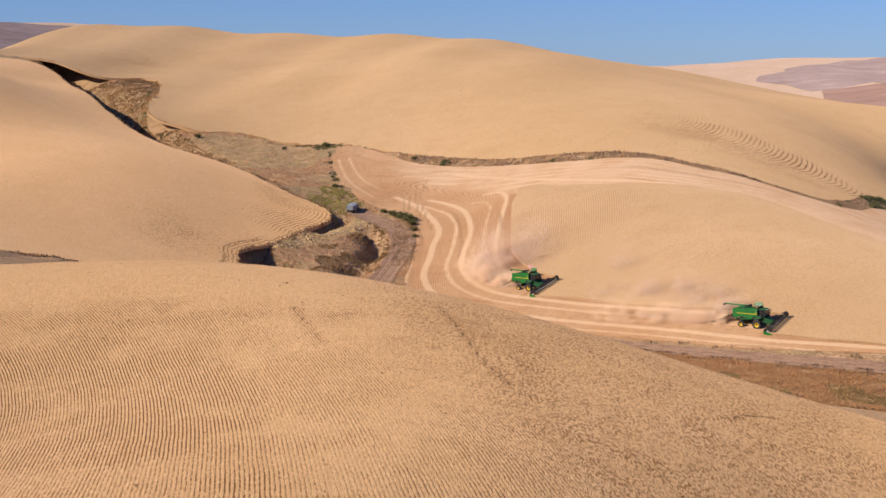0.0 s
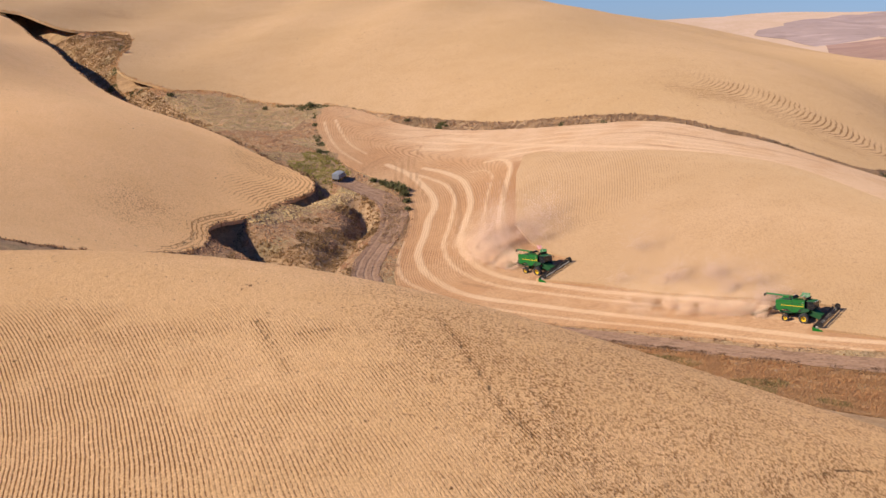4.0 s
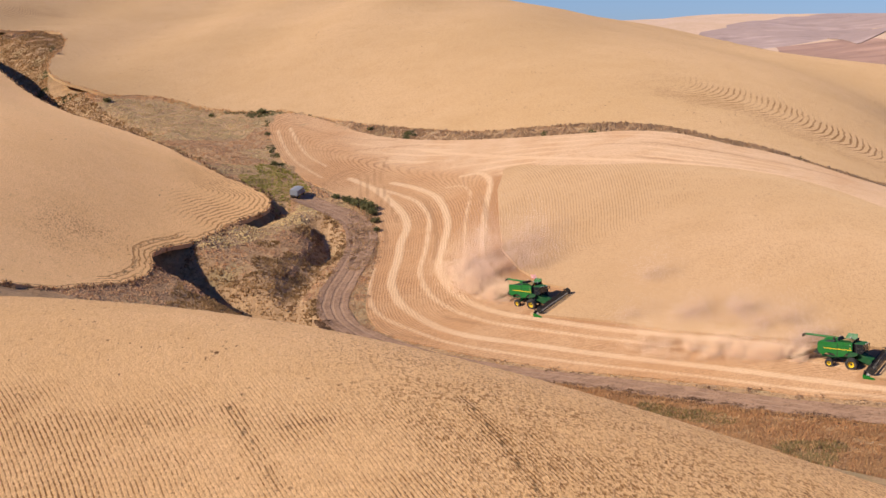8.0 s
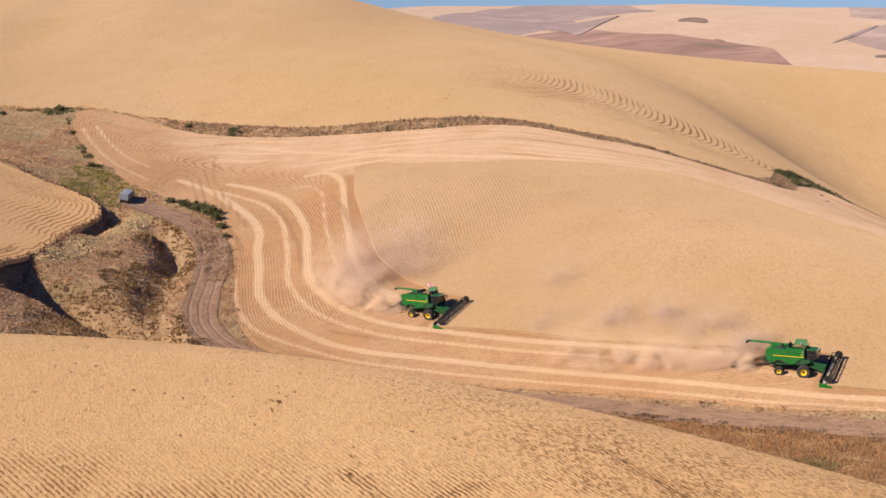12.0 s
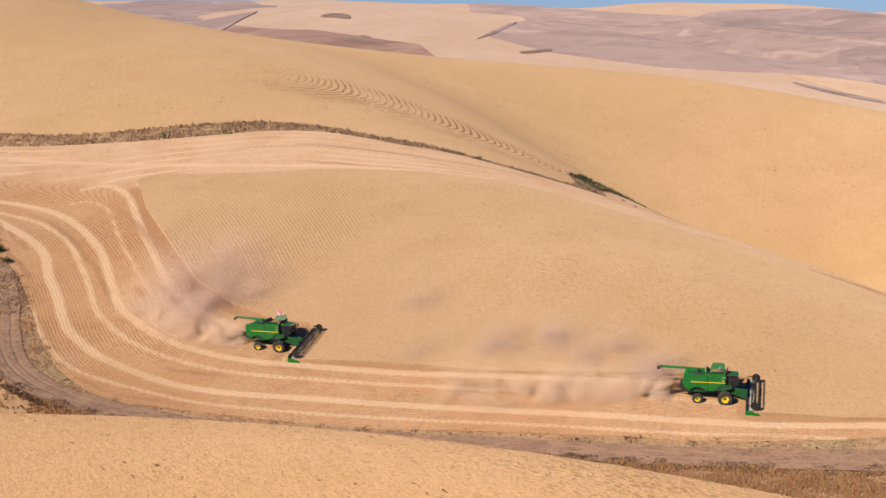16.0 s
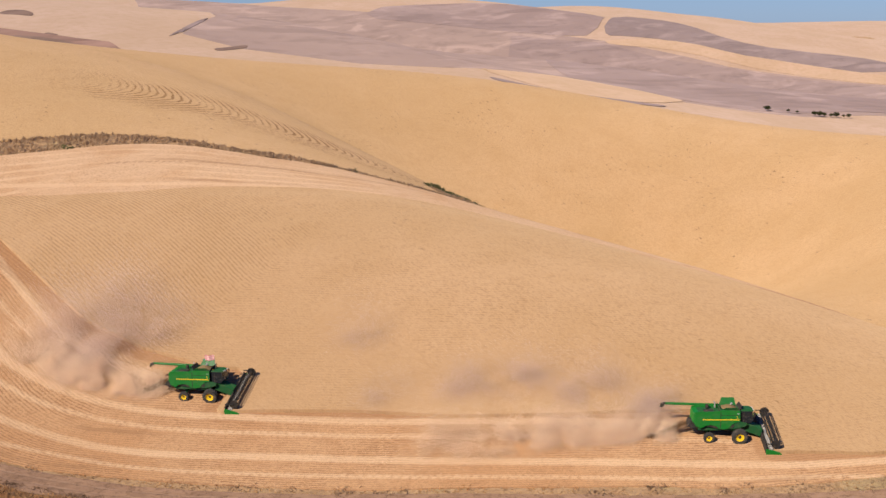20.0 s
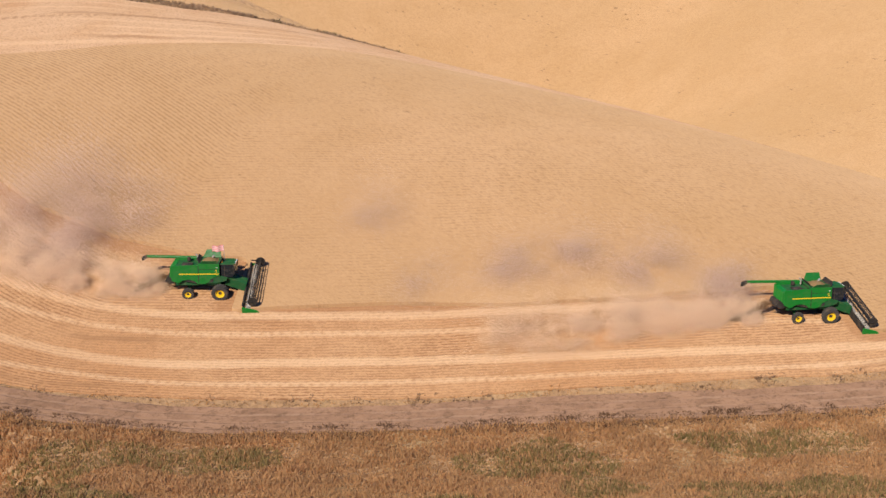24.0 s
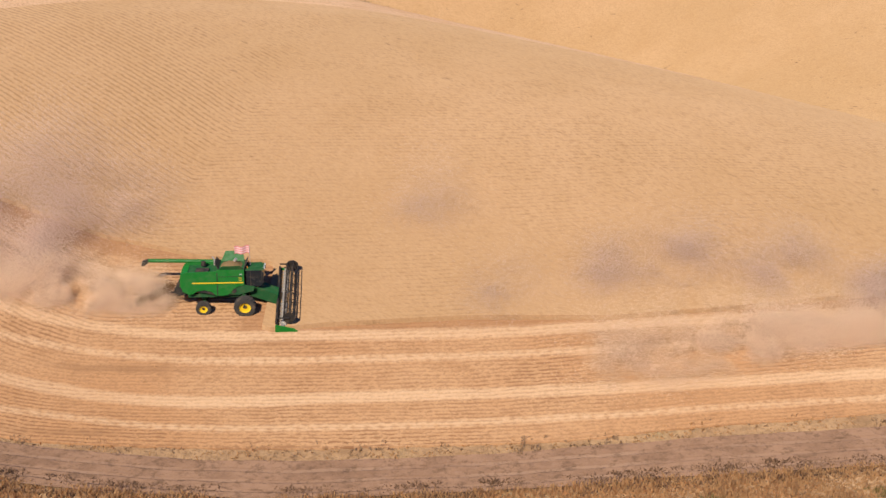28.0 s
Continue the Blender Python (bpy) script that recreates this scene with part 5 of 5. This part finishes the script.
# ---------- grain truck parked at the head of the track ----------
def build_truck():
    t = new("grain_truck")
    bed = part("grain_box", prism(B(), [(-3.2, 1.15), (1.3, 1.15), (1.45, 2.75), (-3.3, 2.75)], -1.22, 1.22), M_TARP, t, "pale grey steel grain box", 0.03)
    part("tarp", hull(B(), [(-3.3, -1.22, 2.75), (-3.3, 1.22, 2.75), (1.45, -1.22, 2.75), (1.45, 1.22, 2.75), (-3.2, 0, 3.0), (1.35, 0, 3.0)]), M_TARP, bed, "grey roll tarp")
    for i in range(8):
        for s in (-1, 1):
            x = -3.0 + i * 0.6
            part("stake", box(B(), x, x + 0.08, s * 1.222, s * 1.29, 1.15, 2.72), M_TARP, bed)
    part("tailgate", box(B(), -3.4, -3.3, -1.15, 1.15, 1.2, 2.7), M_TARP, bed, "", 0.02)
    part("chassis", box(B(), -3.3, 3.6, -0.45, 0.45, 0.75, 1.12), M_BLACK, t)
    cab = part("cab", prism(B(), [(1.65, 0.8), (3.9, 0.8), (3.95, 1.55), (3.0, 1.7), (2.75, 2.45), (1.75, 2.5)], -1.05, 1.05), M_TARP, t, "pale grey truck cab", 0.06)
    part("windscreen", hull(B(), [(3.01, -0.9, 1.75), (3.01, 0.9, 1.75), (2.8, -0.85, 2.38), (2.8, 0.85, 2.38), (3.04, -0.9, 1.76), (3.04, 0.9, 1.76),
                                  (2.83, -0.85, 2.39), (2.83, 0.85, 2.39)]), M_GLASS, cab)
    for s in (-1, 1):
        part("side_window", box(B(), 1.95, 2.7, s * 1.05, s * 1.065, 1.75, 2.3), M_GLASS, cab)
        part("headlight", tube(B(), (3.9, s * 0.75, 1.15), (4.0, s * 0.75, 1.15), 0.12, None, 12), M_WHITE, cab)
        wheel(t, "wheel", 3.1, s * 0.98, 0.5, 0.28)
        wheel(t, "wheel", -1.2, s * 0.95, 0.5, 0.5)
        wheel(t, "wheel", -2.3, s * 0.95, 0.5, 0.5)
    part("bumper", box(B(), 3.95, 4.1, -1.1, 1.1, 0.6, 0.85), M_STEEL, t, "", 0.03)
    return t


truck = build_truck()
truck.matrix_basis = stand(truck, -26.2, 523.0, 0.30, 0.95, 0.1, 1.0) @ Matrix.Scale(0.8, 4)
tagged(truck, "pale grey grain truck parked beside the gully", "truck")


# ---------- grass, weeds and crop tufts ----------
def scatter(count, x0, x1, y0, y1, seed, keep):
    r = np.random.RandomState(seed)
    X, Y = r.uniform(x0, x1, count), r.uniform(y0, y1, count)
    m = keep(X, Y)
    return X[m], Y[m], r


def tufts(name, X, Y, Z, material, tall, wide, seed, blades=3, lean=0.35):
    """Tufts of flat blades, each tuft blades triangles, joined as one cover."""
    r = np.random.RandomState(seed)
    n = len(X)
    t = np.repeat(np.arange(n), blades)
    k = len(t)
    a = r.uniform(0, 2 * math.pi, k)
    drift = 1 + 0.55 * np.sin(X / 1.9 + 1.3 * np.sin(Y / 2.3)) * np.sin(Y / 1.6 + np.sin(X / 3.1))
    h = tall * (drift * r.uniform(0.55, 1.35, n))[t] * r.uniform(0.7, 1.1, k)
    w = wide * r.uniform(0.6, 1.4, k) / 2
    ox, oy = r.normal(0, wide * 0.5, k), r.normal(0, wide * 0.5, k)
    bx, by, bz = X[t] + ox, Y[t] + oy, Z[t]
    lx, ly = r.normal(0, lean, k) * h, r.normal(0, lean, k) * h
    v = np.empty((k, 3, 3))
    v[:, 0] = np.stack([bx - w * np.cos(a), by - w * np.sin(a), bz - 0.08], 1)
    v[:, 1] = np.stack([bx + w * np.cos(a), by + w * np.sin(a), bz - 0.08], 1)
    v[:, 2] = np.stack([bx + lx, by + ly, bz + h], 1)
    return mesh_object(name, v.reshape(-1, 3), np.arange(k * 3).reshape(-1, 3), material)


def outside_crops(X, Y, gap=0.3):
    m = np.ones(X.shape, bool)
    for poly in (NEAR_WHEAT, LEFT_WHEAT, BACK_WHEAT, CUT_FIELD):
        m &= signed(poly, X, Y)[0] > gap
    return m


def patchy(X, Y, size, cut, seed=0.0):
    return 1.5 * lumps(np.stack([X / size * 1.3, Y / size * 1.3, seed + 0 * X], 1)) > cut


# ripe heads standing proud of the near hill and of the uncut strip
X, Y, _ = scatter(150000, -75, 95, 140, 335, 11, lambda X, Y: signed(NEAR_WHEAT, X, Y)[0] < -0.5)
tagged(tufts("wheat_heads", X, Y, land(X, Y), M_HEADS, 0.07, 0.09, 12, 1, 0.8), "ripe wheat heads standing above the crop", "wheat", kind="stuff")
X, Y, _ = scatter(70000, 16, 165, 355, 516, 13, lambda X, Y: signed(MID_WHEAT, X, Y)[0] < -0.1)
tagged(tufts("wheat_heads", X, Y, land(X, Y) + rise_mid(X, Y), M_HEADS, 0.06, 0.09, 14, 1, 0.8), "ripe wheat heads on the uncut strip", "wheat", kind="stuff")
# cut straw on the stubble
X, Y, _ = scatter(45000, -38, 130, 355, 612, 15, lambda X, Y: (signed(CUT_FIELD, X, Y)[0] < -0.3) & (signed(MID_WHEAT, X, Y)[0] > 0.3))
tagged(tufts("stubble_straw", X, Y, land(X, Y) - 0.03, M_HEADS, 0.05, 0.16, 16, 1, 0.9), "short cut straw standing in the stubble", "stubble", kind="stuff")


def verge(X, Y, lo, hi, side):
    d, _, _, s = nearest(ROAD_LINE, X, Y, False)
    return (d > lo) & (d < hi) & ((s > 0) == (side > 0))


# tall dry grass below the road, greener in places
keep = lambda X, Y: verge(X, Y, 2.9, 34, 1) & (signed(NEAR_WHEAT, X, Y)[0] > 0.2) & (Y < 432)
X, Y, _ = scatter(260000, -30, 120, 325, 432, 17, keep)
Z = ground_height(X, Y)
g = patchy(X, Y, 9.0, 0.12) & (_.rand(len(X)) < 0.55) & (nearest(ROAD_LINE, X, Y, False)[0] > 7)
tagged(tufts("dry_grass", X[~g], Y[~g], Z[~g], M_DRY, 0.34, 0.26, 18, 3, 0.5), "tall orange-brown dry grass beside the road", "grass", kind="stuff")
tagged(tufts("green_grass", X[g], Y[g], Z[g], M_OLIVE, 0.4, 0.22, 19), "olive-green weeds among the dry grass", "weeds", kind="stuff")
X, Y, _ = scatter(110000, -30, 150, 340, 530, 20, lambda X, Y: verge(X, Y, 2.9, 7.5, -1) & (signed(CUT_FIELD, X, Y)[0] > -0.9))
m = patchy(X, Y, 2.5, 0.12)
tagged(tufts("verge_grass", X[~m], Y[~m], land(X[~m], Y[~m]) - 0.14, M_DRY, 0.16, 0.28, 38, 3, 0.6), "short tan dry grass between road and stubble", "grass", kind="stuff")
tagged(tufts("roadside_weeds", X[m], Y[m], land(X[m], Y[m]) - 0.1, M_WEED, 0.22, 0.3, 21, 3, 0.6), "brown weeds between road and stubble", "weeds", kind="stuff")

# Scrub whose dark blades also stand in for the shaded grass bank.
X, Y, _ = scatter(210000, -30, 150, 340, 440, 29, lambda X, Y: verge(X, Y, 1.1, 4.6, 1))
m = patchy(X, Y, 3.0, -0.35)
tagged(tufts("roadside_scrub", X[m], Y[m], land(X[m], Y[m]) - 0.15, M_SCRUB, 0.24, 0.3, 30, 3, 0.8), "matted scrub on the road's low edge, coloured dark for bank shade", "scrub", kind="stuff")

# the weedy strip along the fence line
strip = lambda X, Y: (signed(BACK_WHEAT, X, Y)[0] > 0.1) & (signed(CUT_FIELD, X, Y)[0] > 0.1)
X, Y, _ = scatter(90000, -14, 140, 470, 600, 22, strip)
g = patchy(X, Y, 7.0, 0.66) | ((X > 121) & patchy(X, Y, 6.0, -0.15))
Z = ground_height(X, Y)
tagged(tufts("weed_strip", X[~g], Y[~g], Z[~g], M_WEED, 0.40, 0.35, 23, 3, 0.5), "brown weeds along the edge of the field", "weeds", kind="stuff")
tagged(tufts("green_weeds", X[g], Y[g], Z[g], M_GREEN, 0.55, 0.35, 24), "dark green weeds in the strip", "weeds", kind="stuff")
# loose tall stalks on the upper lip of the strip
r = np.random.RandomState(25)
t = np.linspace(0, 1, 120) + r.normal(0, 0.003, 120)
lip = BACK_WHEAT[(BACK_WHEAT[:, 0] > -12) & (BACK_WHEAT[:, 0] < 106) & (BACK_WHEAT[:, 1] < 600)]
lip = lip[np.argsort(lip[:, 0])]
s = np.linspace(0, 1, len(lip))
X, Y = np.interp(t, s, lip[:, 0]), np.interp(t, s, lip[:, 1])
tagged(tufts("tall_stalks", X, Y, land(X, Y), M_WEED, 0.36, 0.3, 26, 4, 0.15), "dark upright stalks on the lip of the weedy strip", "stalks", kind="stuff")

# the draw and the gully
draw = lambda X, Y: outside_crops(X, Y, 0.2) & (nearest(ROAD_LINE, X, Y, False)[0] > 2.6) & (X < -7)
X, Y, _ = scatter(230000, -172, -8, 420, 775, 27, draw)
Z = ground_height(X, Y)
wash = carved(X, Y)
edge = signed(BACK_WHEAT, X, Y)[0]
fresh = np.hypot(X + 32, (Y - 534) * 0.42) + 2.0 * np.sin(X / 2.1 + Y / 3.3) < 7.0
green = ((edge < 3.2) & (X > -118) & (Y > 600) & patchy(X, Y, 11.0, 0.25, 2.0)) | \
        ((np.abs(X + 35.5 - (Y - 600) * -0.06) < 2.2) & (Y > 548) & (Y < 612) & patchy(X, Y, 6.0, 0.05, 4.0)) | (np.hypot(X + 40, Y - 612) < 4)
green &= ~fresh
hollow = (np.hypot((X + 71) * 0.75 + (Y - 613) * 0.45, ((Y - 613) * 0.75 - (X + 71) * 0.45) * 1.2) + 4 * np.sin(X / 6) < 27)
bench = nearest(chaikin([(-22.8, 515), (-23.8, 512), (-25.6, 505), (-29.1, 498.2), (-35.9, 489.6), (-43.4, 478)], False), X, Y, False)[0] < 2.9
headwall = nearest(chaikin([(-23, 506), (-18.5, 499), (-16.5, 490), (-18, 478)], False), X, Y, False)[0] < 2.6
dark = ~green & ~fresh & ~bench & ((wash > 1.6) | headwall | ((Y < 512) & (X < -14) & (X > -47) & patchy(X, Y, 8.0, -0.22, 5.0)) | ((Y > 645) & patchy(X, Y, 6.0, -0.3, 5.0)))
pale = ~green & ~fresh & ~dark & ~bench & (hollow | (patchy(X, Y, 16.0, 0.15, 9.0) & (Y > 505)))
rest = ~green & ~fresh & ~dark & ~pale & ~bench
for name, m, mat, tall, label in (
        ("draw_weeds", green, M_GREEN, 0.42, "green weeds at the foot of the wheat"), ("gully_scrub", dark, M_BROWN, 0.34, "dark dry scrub on the gully banks"),
        ("fresh_weeds", fresh, M_FRESH, 0.3, "yellow-green weeds at the head of the gully"), ("pale_grass", pale, M_SAGE, 0.16, "pale grey-green grass in the draw"),
        ("bleached_grass", bench & ~fresh & ~green, M_PALESTRAW, 0.2, "bleached yellow grass on a bench above the gully"),
        ("dry_grass", rest, M_PINKGRASS, 0.2, "pinkish dry grass in the draw")):
    tagged(tufts(name, X[m], Y[m], Z[m], mat, tall, 0.42, 28, 3, 0.6), label, "weeds" if "grass" not in name else "grass", kind="stuff")

# ragged stems along the lips of the wheat above the gully and the draw
for name, line, gap, mat, label, seed in (
        ("lip_stems", LEFT_WHEAT, 0.5, M_HEADS, "ragged wheat stems on the lip of the gully", 35), ("lip_scrub", LEFT_WHEAT, 1.1, M_SCRUB, "dark scrub under the lip of the wheat", 36),
        ("bank_grass", BACK_WHEAT, 1.8, M_DRY, "orange dry grass on the bank below the wheat", 37)):
    X, Y, _ = scatter(90000, -172, -30, 405, 775, seed, lambda X, Y: (np.abs(signed(line, X, Y)[0] - gap * 0.5) < gap) & (carved(X, Y) < 9))
    keep = (signed(LEFT_WHEAT, X, Y)[0] > -0.7) & (signed(BACK_WHEAT, X, Y)[0] > -0.5)
    X, Y = X[keep], Y[keep]
    Z = np.where(signed(line, X, Y)[0] < 0.1, land(X, Y), ground_height(X, Y))
    tagged(tufts(name, X, Y, Z, mat, 0.4, 0.36, seed, 3, 0.5), label, "grass", kind="stuff")


# ---------- bushes along the track ----------
def build_bush(seed):
    r = np.random.RandomState(seed)
    b = new("bush")
    part("stem", tube(tube(B(), (0, 0, -0.2), (0.1, 0.05, 0.7), 0.07, 0.04, 6), (0, 0, 0.1), (-0.25, 0.1, 0.8), 0.05, 0.03, 6), M_WOOD, b)
    n = 420
    d = r.normal(size=(n, 3))
    d /= np.linalg.norm(d, axis=1)[:, None]
    p = d * (r.rand(n, 1) ** 0.45) * np.array([1.2, 1.0, 0.7]) * (1 + 0.25 * np.sin(d[:, :1] * 5)) + np.array([0, 0, 0.75])
    a, c = r.normal(size=(n, 3)) * 0.13, r.normal(size=(n, 3)) * 0.13
    v = np.stack([p - a, p + a, p + c], 1).reshape(-1, 3)
    leaf = mesh_object("foliage", v, np.arange(n * 3).reshape(-1, 3), M_GREEN)
    leaf.parent = b
    return tagged(b, "low dark green bush beside the dirt track", "bush", group="bushes by the track")


h0 = lambda x, y: float(ground_height(np.array([[x]]), np.array([[y]]))[0, 0])
spots = [(-11.2, 512.8, 1.5), (-12.8, 515.3, 1.2), (-9.6, 509.6, 1.7), (-14.6, 518, 1.1), (-8.6, 505.5, 1.3), (-17, 520.5, 0.9), (-8, 500, 1.0), (-7.8, 494, 0.8), (-10.4, 511, 1.2), (-13.6, 516.6, 1.0),
         (-39.5, 611.5, 1.2), (-36.5, 588, 0.7), (-34.5, 566, 0.7), (-33, 551, 0.8), (-86, 634, 1.1), (-110, 688, 0.9), (-111, 667, 1.0), (-54, 616, 0.8),
         (126, 527, 0.7), (128, 519, 0.6), (127, 510, 0.5), (124, 500, 0.5), (-9, 576, 0.8), (2, 562, 0.6)]
bush = build_bush(41)
for k, (x, y, size) in enumerate(spots):
    m = pose(x, y, h0(x, y), 0, 0, 67 * k) @ Matrix.Scale(size, 4)
    if k:
        q = copy_thing(bush, m)
        q.scale = (size, size, size * 0.9)
    else:
        bush.matrix_basis = m


# ---------- far trees round the farm in the valley ----------
def build_tree(seed):
    r = np.random.RandomState(seed)
    t = new("tree")
    bm = tube(B(), (0, 0, -0.5), (0.2, 0, 4), 0.45, 0.3, 7)
    for k in range(5):
        a = k * 1.26
        tube(bm, (0.15, 0, 3 + 0.4 * k), (2.6 * math.cos(a), 2.6 * math.sin(a), 6 + 0.5 * k), 0.2, 0.07, 5)
    part("trunk", bm, M_WOOD, t)
    n = 700
    d = r.normal(size=(n, 3))
    d /= np.linalg.norm(d, axis=1)[:, None]
    lump = 1 + 0.3 * np.sin(d[:, :1] * 4 + 1) * np.cos(d[:, 1:2] * 5)
    p = d * (r.rand(n, 1) ** 0.4) * np.array([5.6, 5.6, 3.6]) * lump + np.array([0, 0, 4.0])
    a, c = r.normal(size=(n, 3)) * 0.5, r.normal(size=(n, 3)) * 0.5
    v = np.stack([p - a, p + a, p + c], 1).reshape(-1, 3)
    mesh_object("crown", v, np.arange(n * 3).reshape(-1, 3), M_LEAF).parent = t
    return tagged(t, "dark broad-leaved tree beside a distant farm", "tree", group="trees round the far farm")


tree = build_tree(51)
groves = [(1146, 1428, 0.9), (1150, 1431, 0.7), (1170, 1424, 0.5), (1178, 1420, 0.4), (1190, 1409, 0.8), (1194, 1406, 0.9), (1199, 1405, 0.7), (1206, 1403, 0.6),
          (1212, 1402, 0.9), (1220, 1400, 0.5), (1226, 1399, 0.7)]
for k, (x, y, size) in enumerate(groves):
    m = pose(x, y, float(land(np.array([x]), np.array([y]))[0]) + 2.0, 0, 0, 50 * k) @ Matrix.Scale(size * 0.6, 4)
    if k:
        q = copy_thing(tree, m)
        q.scale = (size * 0.6, size * 0.6, size * 0.6)
    else:
        tree.matrix_basis = m


# ---------- dust and chaff behind the machines ----------
def cloud(name, puffs, material, label, seed, fleck=0.1, clump=2.2, cut=-0.05, tumble=0.33, more=1.0):
    """Loose flecks hanging in the air: each puff has a place on the ground, its spread along three axes, lift and count."""
    r = np.random.RandomState(seed)
    pts = []
    for x, y, sx, sy, sz, lift, count in puffs:
        count = int(count * more)
        p = np.stack([r.normal(x, sx, count), r.normal(y, sy, count), np.abs(r.normal(0, sz, count)) + lift], 1)
        p[:, 2] += land(p[:, 0], p[:, 1]) - 0.1
        pts.append(p)
    p = np.vstack(pts)
    dens = lumps(p / clump) + 0.5 * lumps(p / clump * 2.3 + 7.0)
    p = p[dens > cut + r.uniform(-0.25, 0.25, len(p))]
    n = len(p)
    up = r.normal(size=(n, 3)) * tumble + np.array([math.sin(SUN_AZ) * math.cos(SUN_EL), math.cos(SUN_AZ) * math.cos(SUN_EL), math.sin(SUN_EL)])
    up /= np.linalg.norm(up, axis=1)[:, None]
    a = np.cross(up, r.normal(size=(n, 3)))
    a /= np.linalg.norm(a, axis=1)[:, None]
    b = np.cross(up, a)
    size = (fleck * r.uniform(0.5, 1.3, n) * 0.5)[:, None]
    v = np.stack([p + a * size * 1.25, p - a * size * 0.62 + b * size * 1.08, p - a * size * 0.62 - b * size * 1.08], 1)
    f = np.arange(n * 3).reshape(-1, 3)
    ob = mesh_object(name, v.reshape(-1, 3), f, material)
    return tagged(ob, label, "dust", kind="stuff")


def trail(points, width0, width1, tall0, tall1, count):
    n = len(points)
    return [(x, y, width0 + (width1 - width0) * k / n, width0 + (width1 - width0) * k / n, tall0 + (tall1 - tall0) * k / n, 0.15 * k / n, int(count * (1.25 - 0.9 * k / n)))
            for k, (x, y) in enumerate(points)]


def behind(x, y, dx, dy, n, step, bend=0.0):
    out, a = [], math.atan2(-dy, -dx)
    for k in range(n):
        x, y = x + step * math.cos(a), y + step * math.sin(a)
        a += bend
        out.append((x, y))
    return out


LEAD_TRAIL = behind(61.5, 382.9, 0.82, -0.57, 16, 2.0, 0.004)
SECOND_TRAIL = behind(17.6, 436.0, 0.68, -0.73, 16, 1.8, -0.05)
cloud("dust_cloud", trail(LEAD_TRAIL, 0.9, 2.5, 1.2, 2.7, 34000), M_CHAFF, "pale tan chaff and dust behind the lead combine", 61, 0.036, more=1.3)
cloud("dust_cloud", trail(SECOND_TRAIL, 0.9, 2.5, 1.2, 2.7, 34000), M_CHAFF, "pale tan chaff and dust behind the second combine", 62, 0.036, more=1.3)
cloud("dust_haze", [(12.5, 450, 2.4, 3.0, 3.6, 0.5, 62000), (13, 458, 2.8, 3.2, 4.6, 0.8, 62000), (18, 452, 3.2, 3.4, 3.8, 0.8, 62000), (22.5, 450, 3, 3, 2.6, 0.8, 34000),
                    (23, 461, 3, 3.4, 3.2, 0.8, 34000), (42, 427, 2.3, 2.2, 2.9, 0.8, 15000), (52, 405, 3.0, 2.3, 2.1, 0.6, 36000), (58, 397, 3.0, 2.3, 2.1, 0.5, 36000),
                    (46, 409, 2.4, 2.0, 1.8, 0.4, 20000), (62, 388.5, 2.5, 1.8, 1.6, 0.4, 30000), (38, 414, 2.4, 2.0, 1.6, 0.4, 14000)], M_DUST,
      "thin drifting dust hanging over the stubble", 63, 0.042, 4.2, -0.16, 0.45, 1.45)
# Straw jets, their flecks dark to paint the shaded side of the stream.
for x, y, dx, dy, seed in ((66.0, 379.8, 0.82, -0.57, 64), (21.0, 432.4, 0.68, -0.73, 65)):
    cloud("straw_jet", [(x - dx * k, y - dy * k, 0.28, 0.28, 0.12, max(0.05, 1.75 - 0.45 * (k - 5)), 420) for k in np.arange(5.2, 9.4, 0.35)], M_JET,
          "straw thrown down from the chopper, coloured dark as its shaded side", seed, 0.085, 2.0, -0.6, 1.0)
